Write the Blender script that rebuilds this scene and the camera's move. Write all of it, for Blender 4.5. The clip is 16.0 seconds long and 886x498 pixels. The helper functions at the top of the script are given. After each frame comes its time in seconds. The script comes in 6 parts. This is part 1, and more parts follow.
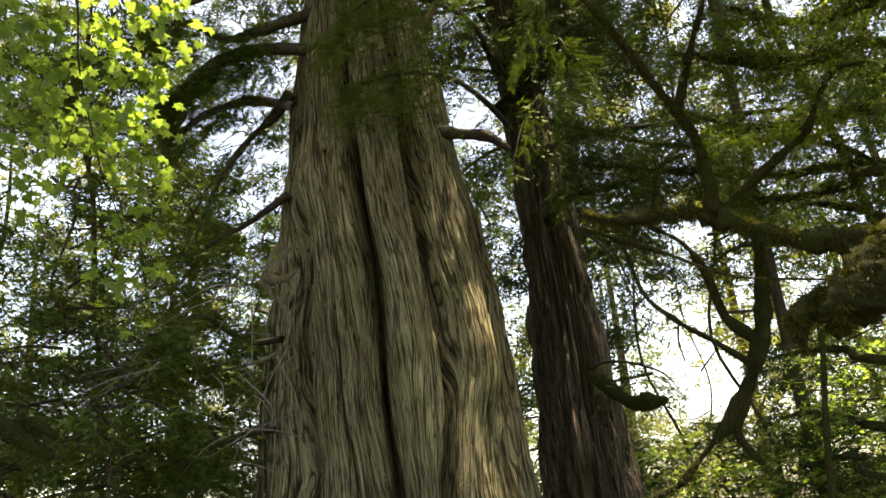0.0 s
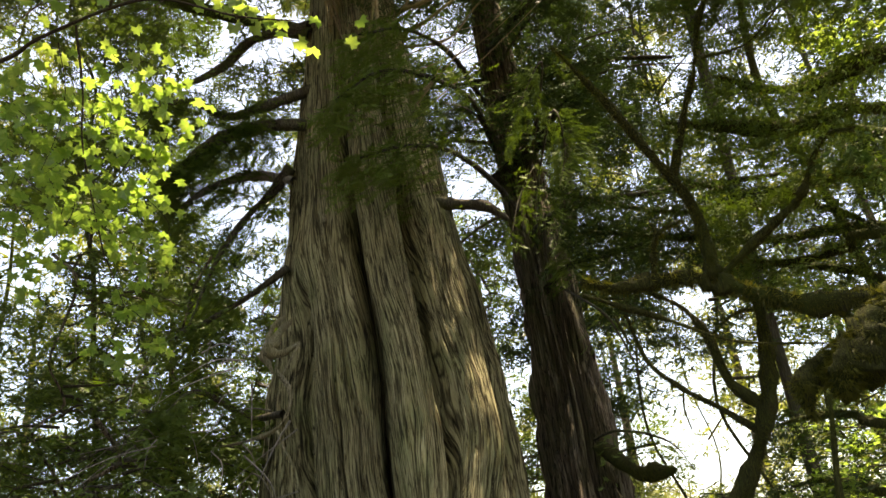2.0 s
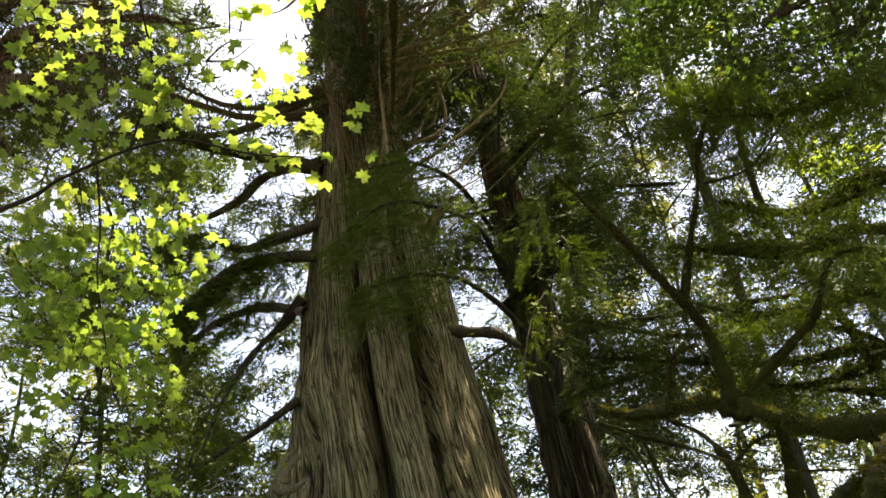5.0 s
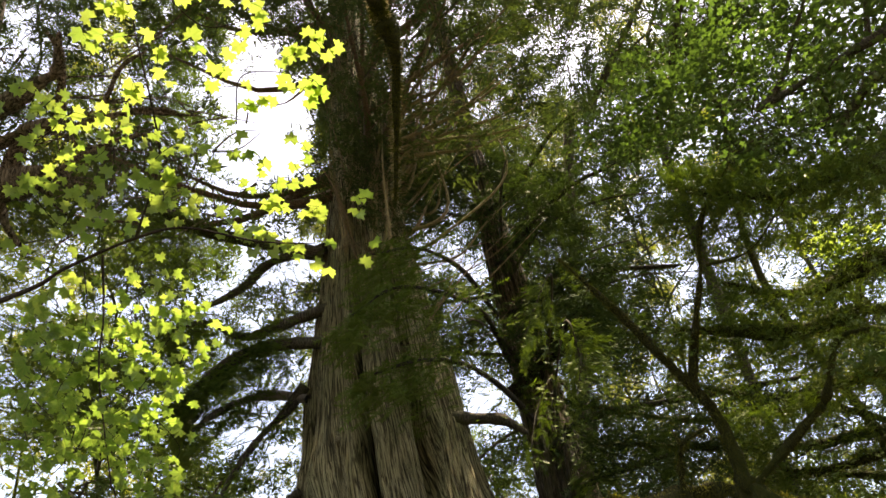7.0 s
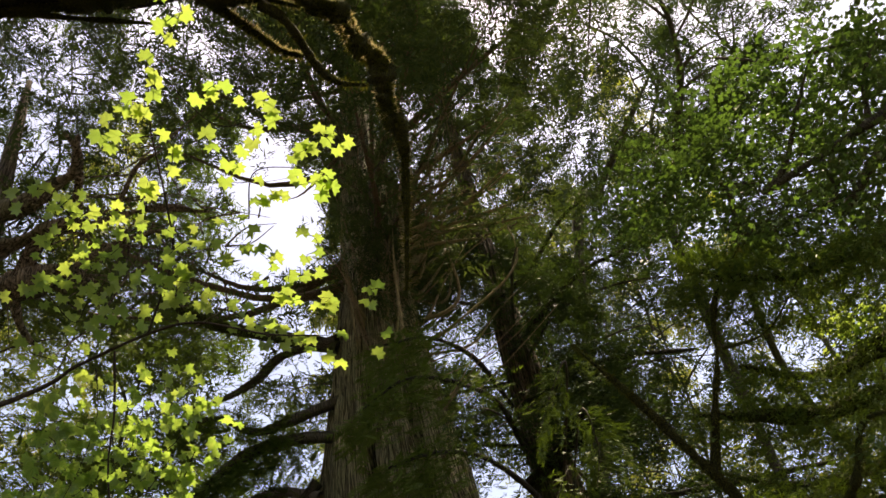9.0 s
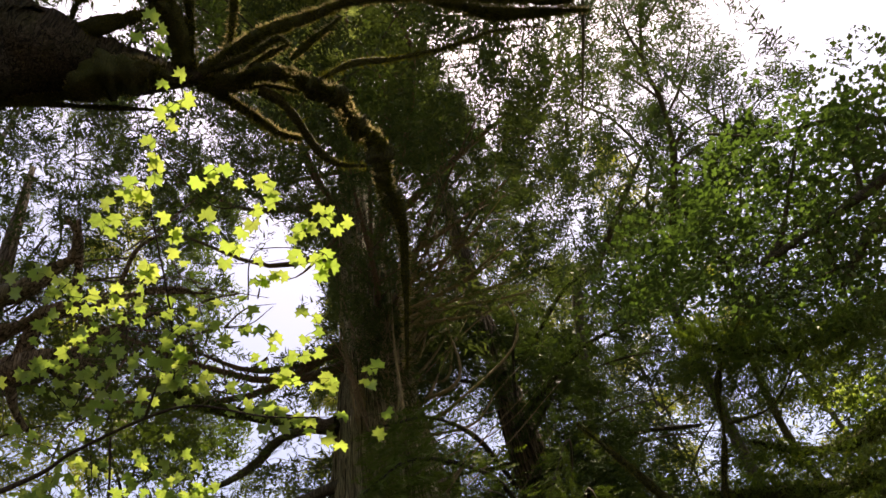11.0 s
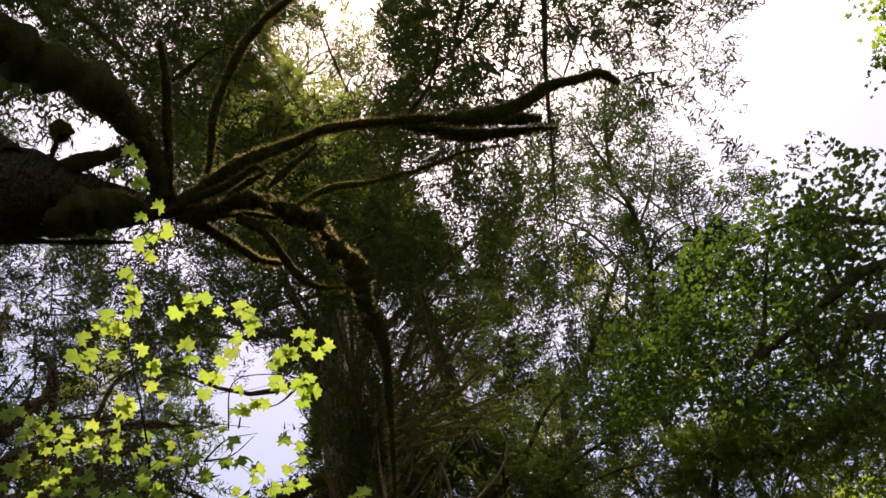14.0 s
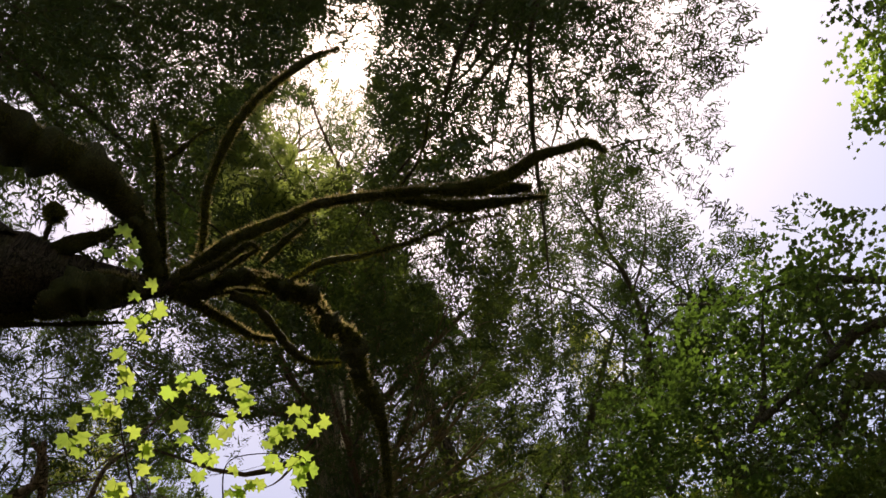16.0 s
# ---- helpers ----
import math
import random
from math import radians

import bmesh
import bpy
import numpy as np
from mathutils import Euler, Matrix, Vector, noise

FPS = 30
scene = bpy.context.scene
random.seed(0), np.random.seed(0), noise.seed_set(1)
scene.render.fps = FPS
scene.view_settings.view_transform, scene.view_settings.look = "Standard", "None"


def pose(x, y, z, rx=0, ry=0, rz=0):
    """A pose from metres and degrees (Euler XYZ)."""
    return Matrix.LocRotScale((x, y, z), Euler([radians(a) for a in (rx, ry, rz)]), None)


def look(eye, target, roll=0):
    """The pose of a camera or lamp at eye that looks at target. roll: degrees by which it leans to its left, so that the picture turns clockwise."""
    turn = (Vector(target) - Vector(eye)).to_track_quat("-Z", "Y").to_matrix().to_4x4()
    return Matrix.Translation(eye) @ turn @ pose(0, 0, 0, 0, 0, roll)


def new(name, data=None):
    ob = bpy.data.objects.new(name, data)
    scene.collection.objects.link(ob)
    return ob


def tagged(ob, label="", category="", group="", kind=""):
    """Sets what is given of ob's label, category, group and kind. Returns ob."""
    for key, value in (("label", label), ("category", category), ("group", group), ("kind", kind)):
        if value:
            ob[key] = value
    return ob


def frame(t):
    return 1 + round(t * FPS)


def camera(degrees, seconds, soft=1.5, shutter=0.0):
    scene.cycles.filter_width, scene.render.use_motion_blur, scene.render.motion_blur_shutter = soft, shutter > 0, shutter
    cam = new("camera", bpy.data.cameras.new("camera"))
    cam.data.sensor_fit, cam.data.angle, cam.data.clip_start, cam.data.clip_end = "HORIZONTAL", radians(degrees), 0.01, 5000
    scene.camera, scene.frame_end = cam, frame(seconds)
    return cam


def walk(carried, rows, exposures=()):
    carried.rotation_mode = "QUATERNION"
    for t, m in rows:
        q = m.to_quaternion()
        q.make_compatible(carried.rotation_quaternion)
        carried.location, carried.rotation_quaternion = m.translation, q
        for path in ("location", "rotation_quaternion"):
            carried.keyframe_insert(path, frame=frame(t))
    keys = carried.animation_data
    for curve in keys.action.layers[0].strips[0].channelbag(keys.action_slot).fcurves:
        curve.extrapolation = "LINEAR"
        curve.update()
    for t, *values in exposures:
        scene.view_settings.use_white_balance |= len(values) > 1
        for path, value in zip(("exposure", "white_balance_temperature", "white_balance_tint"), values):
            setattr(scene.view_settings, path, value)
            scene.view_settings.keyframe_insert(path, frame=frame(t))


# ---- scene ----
cam = camera(58.5, 16.0, soft=1.52)
EYE = 1.6
# seconds and the camera's turn in degrees; it stands still and tilts upwards
ROWS = [
    (0.0, 110.11, 5.92, 2.16),
    (0.5, 111.34, 6.30, 2.16),
    (1.0, 112.61, 6.52, 2.18),
    (1.5, 113.92, 6.61, 2.27),
    (2.0, 115.23, 6.86, 2.57),
    (2.5, 116.61, 6.79, 2.73),
    (3.0, 118.06, 6.70, 2.94),
    (3.5, 119.63, 6.76, 3.21),
    (4.0, 121.42, 7.03, 3.52),
    (6.5, 129.14, 7.62, 4.09),
    (7.0, 130.84, 7.75, 4.38),
    (7.5, 132.61, 7.95, 4.85),
    (8.0, 134.36, 8.00, 5.20),
    (8.5, 136.01, 8.15, 5.65),
    (9.0, 137.48, 8.13, 5.91),
    (11.5, 144.65, 9.26, 6.88),
    (12.0, 146.08, 9.80, 7.15),
    (12.5, 147.42, 10.11, 7.29),
    (13.0, 148.91, 10.50, 7.54),
    (13.5, 150.41, 10.88, 7.83),
    (14.0, 151.98, 11.44, 8.23),
    (14.5, 153.39, 11.96, 8.76),
    (15.0, 154.80, 12.36, 9.32),
    (15.5, 156.28, 12.71, 9.89),
    (16.0, 157.38, 12.54, 9.55),
]
EXPOSURES = [(0.0, 2.35, 9300, 13), (4.0, 2.3, 9200, 13), (7.0, 2.25, 9000, 17), (9.0, 1.62, 8500, 20), (12.5, 1.43, 8300, 27), (16.0, 0.95, 8000, 22)]
walk(cam, [(t, pose(0, 0, EYE, rx, ry, rz)) for t, rx, ry, rz in ROWS], EXPOSURES)

# ---- sky and sun ----
SUN = Vector((0.13, 0.05, 0.987)).normalized()
world = bpy.data.worlds.new("sky")
scene.world = world
world.use_nodes = True
wn = world.node_tree.nodes
sky = wn.new("ShaderNodeTexSky")
sky.sky_type = "NISHITA"
sky.sun_disc = False
sky.sun_elevation = math.asin(SUN.z)
sky.sun_rotation = math.atan2(SUN.x, SUN.y)
sky.dust_density = 2.2
wn["Background"].inputs["Strength"].default_value = 0.125
world.node_tree.links.new(sky.outputs["Color"], wn["Background"].inputs["Color"])
lamp = bpy.data.lights.new("sun", "SUN")
lamp.energy, lamp.angle, lamp.color = 5.0, radians(0.6), (1.0, 0.94, 0.84)
sun = new("sun", lamp)
sun.matrix_world = look((0, 0, 60), Vector((0, 0, 60)) - SUN)

rng = np.random.default_rng(7)


# ---- materials ----
def node_material(name):
    m = bpy.data.materials.new(name)
    m.use_nodes = True
    m.node_tree.nodes.clear()
    return m, m.node_tree.nodes, m.node_tree.links


def ramp(nodes, stops):
    r = nodes.new("ShaderNodeValToRGB")
    e = r.color_ramp.elements
    while len(e) < len(stops):
        e.new(0.5)
    for el, (p, c) in zip(e, stops):
        el.position, el.color = p, (*c, 1)
    return r


def noise_tex(nodes, links, scale, stretch=(1, 1, 1), detail=4, rough=0.6, distort=0.0, space="Object"):
    co = nodes.new("ShaderNodeTexCoord")
    mp = nodes.new("ShaderNodeMapping")
    mp.inputs["Scale"].default_value = stretch
    tx = nodes.new("ShaderNodeTexNoise")
    tx.inputs["Scale"].default_value = scale
    tx.inputs["Detail"].default_value = detail
    tx.inputs["Roughness"].default_value = rough
    tx.inputs["Distortion"].default_value = distort
    links.new(co.outputs[space], mp.inputs["Vector"])
    links.new(mp.outputs["Vector"], tx.inputs["Vector"])
    return tx


def mix_rgb(nodes, links, fac, a, b, blend="MIX"):
    m = nodes.new("ShaderNodeMix")
    m.data_type, m.blend_type = "RGBA", blend
    for sock, v in ((m.inputs[0], fac), (m.inputs[6], a), (m.inputs[7], b)):
        if isinstance(v, bpy.types.NodeSocket):
            links.new(v, sock)
        elif isinstance(v, tuple):
            sock.default_value = (*v, 1)
        else:
            sock.default_value = v
    return m.outputs[2]


def bark_material(name, dark, mid, light, moss, moss_amount, grain=9.0, bump=0.35, cracks=0.0, along=False):
    """Bark; along: the grain follows the trunk's strands, which its map gives in metres."""
    m, n, l = node_material(name)
    fine = noise_tex(n, l, grain, (4.5, 0.16, 1) if along else (4, 4, 0.2), 6, 0.65, 0.3 if along else 0.6, "UV" if along else "Object")
    broad = noise_tex(n, l, 0.7, (1, 1, 0.4), 3)
    mossy = noise_tex(n, l, 1.7, (1, 1, 0.5), 5, 0.7)
    base = ramp(n, [(0.2, dark), (0.5, mid), (0.8, light)] if along else [(0.36, dark), (0.5, mid), (0.64, light)])
    l.new(fine.outputs["Fac"], base.inputs["Fac"])
    tone = ramp(n, [(0.3, (0.7, 0.66, 0.62)), (0.7, (1.15, 1.12, 1.1))])
    l.new(broad.outputs["Fac"], tone.inputs["Fac"])
    col = mix_rgb(n, l, 1.0, base.outputs["Color"], tone.outputs["Color"], "MULTIPLY")
    mk = ramp(n, [(0.62 - moss_amount * 0.4, (0, 0, 0)), (0.8 - moss_amount * 0.3, (0.8, 0.8, 0.8))])
    l.new(mossy.outputs["Fac"], mk.inputs["Fac"])
    col = mix_rgb(n, l, mk.outputs["Color"], col, moss)
    height = fine.outputs["Fac"]
    nets = [(cracks, (3.6, 0.10, 1), 0.3, 0.85), (cracks * 2.1, (3.4, 0.12, 1), 0.3, 0.85), (cracks * 4.5, (3.4, 0.08, 1), 0.2, 0.5)] if along else [(cracks, (3, 3, 0.10), 0.8, 0.85)]
    for scale, stretch, bend, strength in nets if cracks else ():
        line = noise_tex(n, l, scale, stretch, 2, 0.5, bend, "UV" if along else "Object")
        off = n.new("ShaderNodeMath")
        off.operation = "SUBTRACT"
        off.inputs[1].default_value = 0.5
        l.new(line.outputs["Fac"], off.inputs[0])
        wide = n.new("ShaderNodeMath")
        wide.operation = "ABSOLUTE"
        l.new(off.outputs[0], wide.inputs[0])
        crack = ramp(n, [(0.010, (0.1, 0.085, 0.06)), (0.05, (1, 1, 1))] if along else [(0.008, (0.14, 0.12, 0.09)), (0.045, (1, 1, 1))])
        l.new(wide.outputs[0], crack.inputs["Fac"])
        col = mix_rgb(n, l, strength, col, crack.outputs["Color"], "MULTIPLY")
        height = mix_rgb(n, l, 0.5 if along else 0.35, crack.outputs["Color"], height)
    b = n.new("ShaderNodeBsdfPrincipled")
    b.inputs["Roughness"].default_value = 0.9
    b.inputs["Specular IOR Level"].default_value = 0.2
    l.new(col, b.inputs["Base Color"])
    bp = n.new("ShaderNodeBump")
    bp.inputs["Strength"].default_value = bump
    bp.inputs["Distance"].default_value = 0.04
    l.new(height, bp.inputs["Height"])
    l.new(bp.outputs["Normal"], b.inputs["Normal"])
    out = n.new("ShaderNodeOutputMaterial")
    l.new(b.outputs[0], out.inputs["Surface"])
    return m


def leaf_material(name, low, high, glow, through_share=0.45, gloss=0.06, scale=0.6):
    m, n, l = node_material(name)
    geo = n.new("ShaderNodeNewGeometry")
    info = n.new("ShaderNodeObjectInfo")
    patch = noise_tex(n, l, scale, (1, 1, 1), 3)
    add = n.new("ShaderNodeMath")
    add.operation = "ADD"
    l.new(geo.outputs["Random Per Island"], add.inputs[0])
    l.new(info.outputs["Random"], add.inputs[1])
    add2 = n.new("ShaderNodeMath")
    add2.operation = "ADD"
    l.new(add.outputs[0], add2.inputs[0])
    l.new(patch.outputs["Fac"], add2.inputs[1])
    third = n.new("ShaderNodeMath")
    third.operation = "MULTIPLY"
    third.inputs[1].default_value = 0.36
    l.new(add2.outputs[0], third.inputs[0])
    col = ramp(n, [(0.1, low), (0.9, high)])
    l.new(third.outputs[0], col.inputs["Fac"])
    d = n.new("ShaderNodeBsdfDiffuse")
    t = n.new("ShaderNodeBsdfTranslucent")
    g = n.new("ShaderNodeBsdfGlossy")
    g.inputs["Roughness"].default_value = 0.45
    l.new(col.outputs["Color"], d.inputs["Color"])
    l.new(mix_rgb(n, l, 1.0, col.outputs["Color"], glow, "MULTIPLY"), t.inputs["Color"])
    a = n.new("ShaderNodeMixShader")
    a.inputs[0].default_value = through_share
    l.new(d.outputs[0], a.inputs[1])
    l.new(t.outputs[0], a.inputs[2])
    b = n.new("ShaderNodeMixShader")
    b.inputs[0].default_value = gloss
    l.new(a.outputs[0], b.inputs[1])
    l.new(g.outputs[0], b.inputs[2])
    out = n.new("ShaderNodeOutputMaterial")
    l.new(b.outputs[0], out.inputs["Surface"])
    return m


CEDAR_BARK = bark_material("cedar_bark", (0.185, 0.171, 0.096), (0.36, 0.34, 0.2), (0.57, 0.54, 0.335), (0.215, 0.235, 0.105), 0.42, 11.0, 0.7, 5.0, True)
BURL_BARK = bark_material("burl_bark", (0.075, 0.068, 0.04), (0.2, 0.185, 0.12), (0.42, 0.39, 0.28), (0.16, 0.16, 0.07), 0.3, 20.0, 0.8)
DARK_BARK = bark_material("hemlock_bark", (0.056, 0.046, 0.034), (0.145, 0.121, 0.09), (0.28, 0.24, 0.188), (0.085, 0.092, 0.036), 0.42, 7.0, 1.0, 4.5)
TAN_BARK = bark_material("tan_limb_bark", (0.055, 0.04, 0.025), (0.125, 0.092, 0.06), (0.22, 0.17, 0.115), (0.10, 0.09, 0.035), 0.12, 14.0)
STEM_BARK = bark_material("mossy_stem_bark", (0.09, 0.078, 0.042), (0.2, 0.172, 0.1), (0.34, 0.295, 0.185), (0.15, 0.155, 0.05), 0.34, 16.0)
DRY_TWIG = bark_material("dry_twig", (0.10, 0.078, 0.05), (0.19, 0.15, 0.095), (0.28, 0.23, 0.155), (0.12, 0.12, 0.05), 0.1, 30.0, 0.1)
LIMB_BARK = bark_material("limb_bark", (0.026, 0.024, 0.018), (0.06, 0.055, 0.042), (0.125, 0.117, 0.095), (0.055, 0.066, 0.02), 0.36, 14.0)
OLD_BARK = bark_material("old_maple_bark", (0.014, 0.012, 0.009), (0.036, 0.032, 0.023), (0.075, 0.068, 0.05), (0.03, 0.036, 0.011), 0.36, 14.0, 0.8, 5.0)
GREY_BARK = bark_material("grey_limb_bark", (0.10, 0.095, 0.085), (0.20, 0.19, 0.165), (0.32, 0.30, 0.26), (0.10, 0.10, 0.04), 0.15, 14.0)
MOSS = bark_material("moss", (0.016, 0.018, 0.006), (0.042, 0.047, 0.012), (0.085, 0.09, 0.022), (0.055, 0.075, 0.014), 0.4, 26.0, 1.0)
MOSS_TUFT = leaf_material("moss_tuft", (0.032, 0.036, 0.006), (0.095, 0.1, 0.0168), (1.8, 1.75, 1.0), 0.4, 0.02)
# the next two coat upper sides only: sunlight on moss put into the colour
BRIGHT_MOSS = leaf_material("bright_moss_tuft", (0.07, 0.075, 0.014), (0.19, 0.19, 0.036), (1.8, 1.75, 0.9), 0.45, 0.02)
SUNLIT_MOSS = leaf_material("sunlit_moss_tuft", (0.14, 0.125, 0.062), (0.38, 0.34, 0.2), (1.5, 1.4, 1.15), 0.5, 0.02)
NEEDLE = leaf_material("conifer_foliage", (0.0160, 0.0324, 0.0084), (0.0462, 0.0792, 0.0225), (1.6, 1.65, 0.8), 0.2, 0.03)
NEEDLE_MID = leaf_material("crown_foliage", (0.0245, 0.0400, 0.0110), (0.0700, 0.1000, 0.0300), (1.6, 1.65, 0.9), 0.28, 0.03)
NEEDLE_GREEN = leaf_material("young_conifer_foliage", (0.0400, 0.0740, 0.0125), (0.1120, 0.1650, 0.0320), (1.6, 1.7, 0.8), 0.26, 0.03)
NEEDLE_PALE = leaf_material("pale_conifer_foliage", (0.066, 0.088, 0.018), (0.175, 0.2, 0.045), (1.6, 1.6, 0.8), 0.5, 0.04)
# paler and more translucent than the crown: sunlight put into the leaf colour
SUNLIT_NEEDLE = leaf_material("sunlit_cedar_foliage", (0.1, 0.135, 0.045), (0.23, 0.29, 0.11), (1.75, 1.75, 1.2), 0.6, 0.03)
VINE_LEAF = leaf_material("vine_maple_leaf", (0.062, 0.146, 0.026), (0.152, 0.215, 0.058), (2.7, 2.38, 1.5), 0.64, 0.04, 2.0)
MAPLE_LEAF = leaf_material("maple_leaf", (0.033, 0.068, 0.016), (0.078, 0.134, 0.034), (1.75, 1.9, 1.0), 0.33, 0.05)
TWIG = bark_material("twig", (0.02, 0.016, 0.012), (0.045, 0.036, 0.027), (0.08, 0.065, 0.05), (0.05, 0.05, 0.02), 0.1, 30.0, 0.1)
SOIL = bark_material("forest_floor", (0.03, 0.022, 0.014), (0.07, 0.05, 0.03), (0.13, 0.10, 0.06), (0.05, 0.07, 0.02), 0.35, 3.0)


# ---- mesh helpers ----
def mesh_from(name, verts, faces, mat, smooth=False):
    """A mesh from an array of points and one of faces with equal corner counts."""
    verts, faces = np.asarray(verts, np.float32), np.asarray(faces, np.int32)
    me = bpy.data.meshes.new(name)
    k = faces.shape[1]
    me.vertices.add(len(verts))
    me.vertices.foreach_set("co", verts.ravel())
    me.loops.add(faces.size)
    me.loops.foreach_set("vertex_index", faces.ravel())
    me.polygons.add(len(faces))
    me.polygons.foreach_set("loop_start", np.arange(0, faces.size, k, dtype=np.int32))
    if smooth:
        me.polygons.foreach_set("use_smooth", np.ones(len(faces), bool))
    me.update(calc_edges=True)
    me.materials.append(mat)
    return me


def part(name, me, parent, label=""):
    ob = new(name, me)
    ob.parent = parent
    if label:
        ob["label"] = label
    return ob


def thing(name, at, label, category, group="", kind=""):
    ob = new(name)
    ob.location = at
    ob.empty_display_size = 0.3
    return tagged(ob, label, category, group, kind)


def spline(points, steps):
    """A smooth line through the points (Catmull-Rom)."""
    p = np.asarray(points, float)
    p = np.vstack([2 * p[0] - p[1], p, 2 * p[-1] - p[-2]])
    out = []
    for i in range(1, len(p) - 2):
        for u in np.arange(steps) / steps:
            a, b, c, d = p[i - 1], p[i], p[i + 1], p[i + 2]
            out.append(0.5 * (2 * b + (c - a) * u + (2 * a - 5 * b + 4 * c - d) * u * u + (3 * b - a - 3 * c + d) * u ** 3))
    out.append(p[-2])
    return np.array(out)


def tube(points, radii, sides=8, steps=6, knots=0.12, seed=0, base=(0, 0, 0)):
    """Points and quads of a limb: a tapering tube along a smooth line, uneven as grown wood is."""
    g = np.random.default_rng(seed)
    line = spline(points, steps) - np.asarray(base, float)
    r = np.interp(np.linspace(0, len(radii) - 1, len(line)), np.arange(len(radii)), radii)
    tangent = np.gradient(line, axis=0)
    tangent /= np.linalg.norm(tangent, axis=1)[:, None] + 1e-9
    up = np.array([0.3, 0.2, 1.0]) if abs(tangent[:, 2]).mean() < 0.8 else np.array([1.0, 0.2, 0.1])
    u = np.cross(tangent, up)
    u /= np.linalg.norm(u, axis=1)[:, None] + 1e-9
    v = np.cross(tangent, u)
    a = np.arange(sides) * 2 * np.pi / sides
    n = len(line)
    coarse = g.normal(size=(n // 4 + 2, sides)) * 0.8 + g.normal(size=(n // 4 + 2, 1)) * 0.9
    at = np.arange(n) / 4.0
    lo = at.astype(int)
    mix = (at - lo)[:, None]
    swell = g.normal(size=(n // 2 + 2, 1))
    wob = 1 + knots * (coarse[lo] * (1 - mix) + coarse[lo + 1] * mix) + 0.3 * knots * g.normal(size=(n, sides)) + 0.5 * knots * swell[np.arange(n) // 2]
    ring = r[:, None] * wob
    pts = line[:, None] + ring[..., None] * (np.cos(a)[None, :, None] * u[:, None] + np.sin(a)[None, :, None] * v[:, None])
    n = len(line)
    i, j = np.meshgrid(np.arange(n - 1), np.arange(sides), indexing="ij")
    k = (j + 1) % sides
    quads = np.stack([i * sides + j, i * sides + k, (i + 1) * sides + k, (i + 1) * sides + j], -1).reshape(-1, 4)
    verts = pts.reshape(-1, 3)
    verts = np.vstack([verts, line[-1:] + tangent[-1:] * r[-1]])
    tip = len(verts) - 1
    ends = [((n - 1) * sides + q, (n - 1) * sides + (q + 1) % sides, tip, tip) for q in range(sides)]
    return verts, np.vstack([quads, np.array(ends)[:, :4]]), line, r


def joined(pieces):
    vs, fs, o = [], [], 0
    for v, f in pieces:
        vs.append(v)
        fs.append(f + o)
        o += len(v)
    return np.vstack(vs), np.vstack(fs)


def quads_to_tris(f):
    t = np.vstack([f[:, [0, 1, 2]], f[:, [0, 2, 3]]])
    return t[(t[:, 0] != t[:, 1]) & (t[:, 1] != t[:, 2]) & (t[:, 0] != t[:, 2])]


def limb(parent, points, radii, mat, name="limb", sides=8, steps=7, knots=0.12, label="", seed=None):
    at = np.asarray(parent.location)
    v, f, line, r = tube(points, radii, sides, steps, knots, int(abs(points[0][0] * 91 + points[-1][2] * 37)) if seed is None else seed, at)
    return part(name, mesh_from(name, v, quads_to_tris(f), mat, True), parent, label), line + at, r


def stamp(template, at, axis, droop, size, g):
    """Copies of a small template (k triangles of points) at many places, each along its axis."""
    x = axis / (np.linalg.norm(axis, axis=1)[:, None] + 1e-9)
    side = np.cross(x, np.array([0, 0, 1.0])) + 1e-6
    side /= np.linalg.norm(side, axis=1)[:, None]
    roll = g.normal(0, droop, len(at))
    z = np.cross(side, x)
    y = side * np.cos(roll)[:, None] + z * np.sin(roll)[:, None]
    z = np.cross(x, y)
    t = template.reshape(-1, 3)
    p = at[:, None] + size[:, None, None] * (t[None, :, 0, None] * x[:, None] + t[None, :, 1, None] * y[:, None] + t[None, :, 2, None] * z[:, None])
    return p.reshape(-1, 3)


def frond(g, pairs=5, spread=0.42, width=0.07):
    """A flat conifer sprig one unit long: paired leaflets on a stem, drooping to its tip."""
    tri = []
    for i in range(pairs):
        for s in (-1, 1):
            x = (i + 0.3 + 0.3 * g.random()) / pairs
            ln = spread * (1.05 - 0.75 * x) * g.uniform(0.75, 1.2)
            a = radians(g.uniform(38, 62))
            z = -0.25 * x * x
            tip = (x + ln * math.cos(a), s * ln * math.sin(a), z - 0.22 * ln + g.uniform(-0.03, 0.03))
            tri.append(((x - width, 0, z), (x + width, 0.01 * s, z), tip))
    tri.append(((0, -0.012, 0), (0, 0.012, 0), (1, 0, -0.25)))
    tri.append(((0.7, -0.06, -0.15), (0.7, 0.06, -0.15), (1.15, 0, -0.33)))
    return np.array(tri)


FRONDS = [frond(rng, 6, 0.5, 0.05), frond(rng, 5, 0.56, 0.06), frond(rng, 6, 0.42, 0.052), frond(rng, 5, 0.5, 0.06)]

FINE = [frond(rng, 7, 0.42, 0.042), frond(rng, 7, 0.48, 0.04), frond(rng, 6, 0.45, 0.045)]

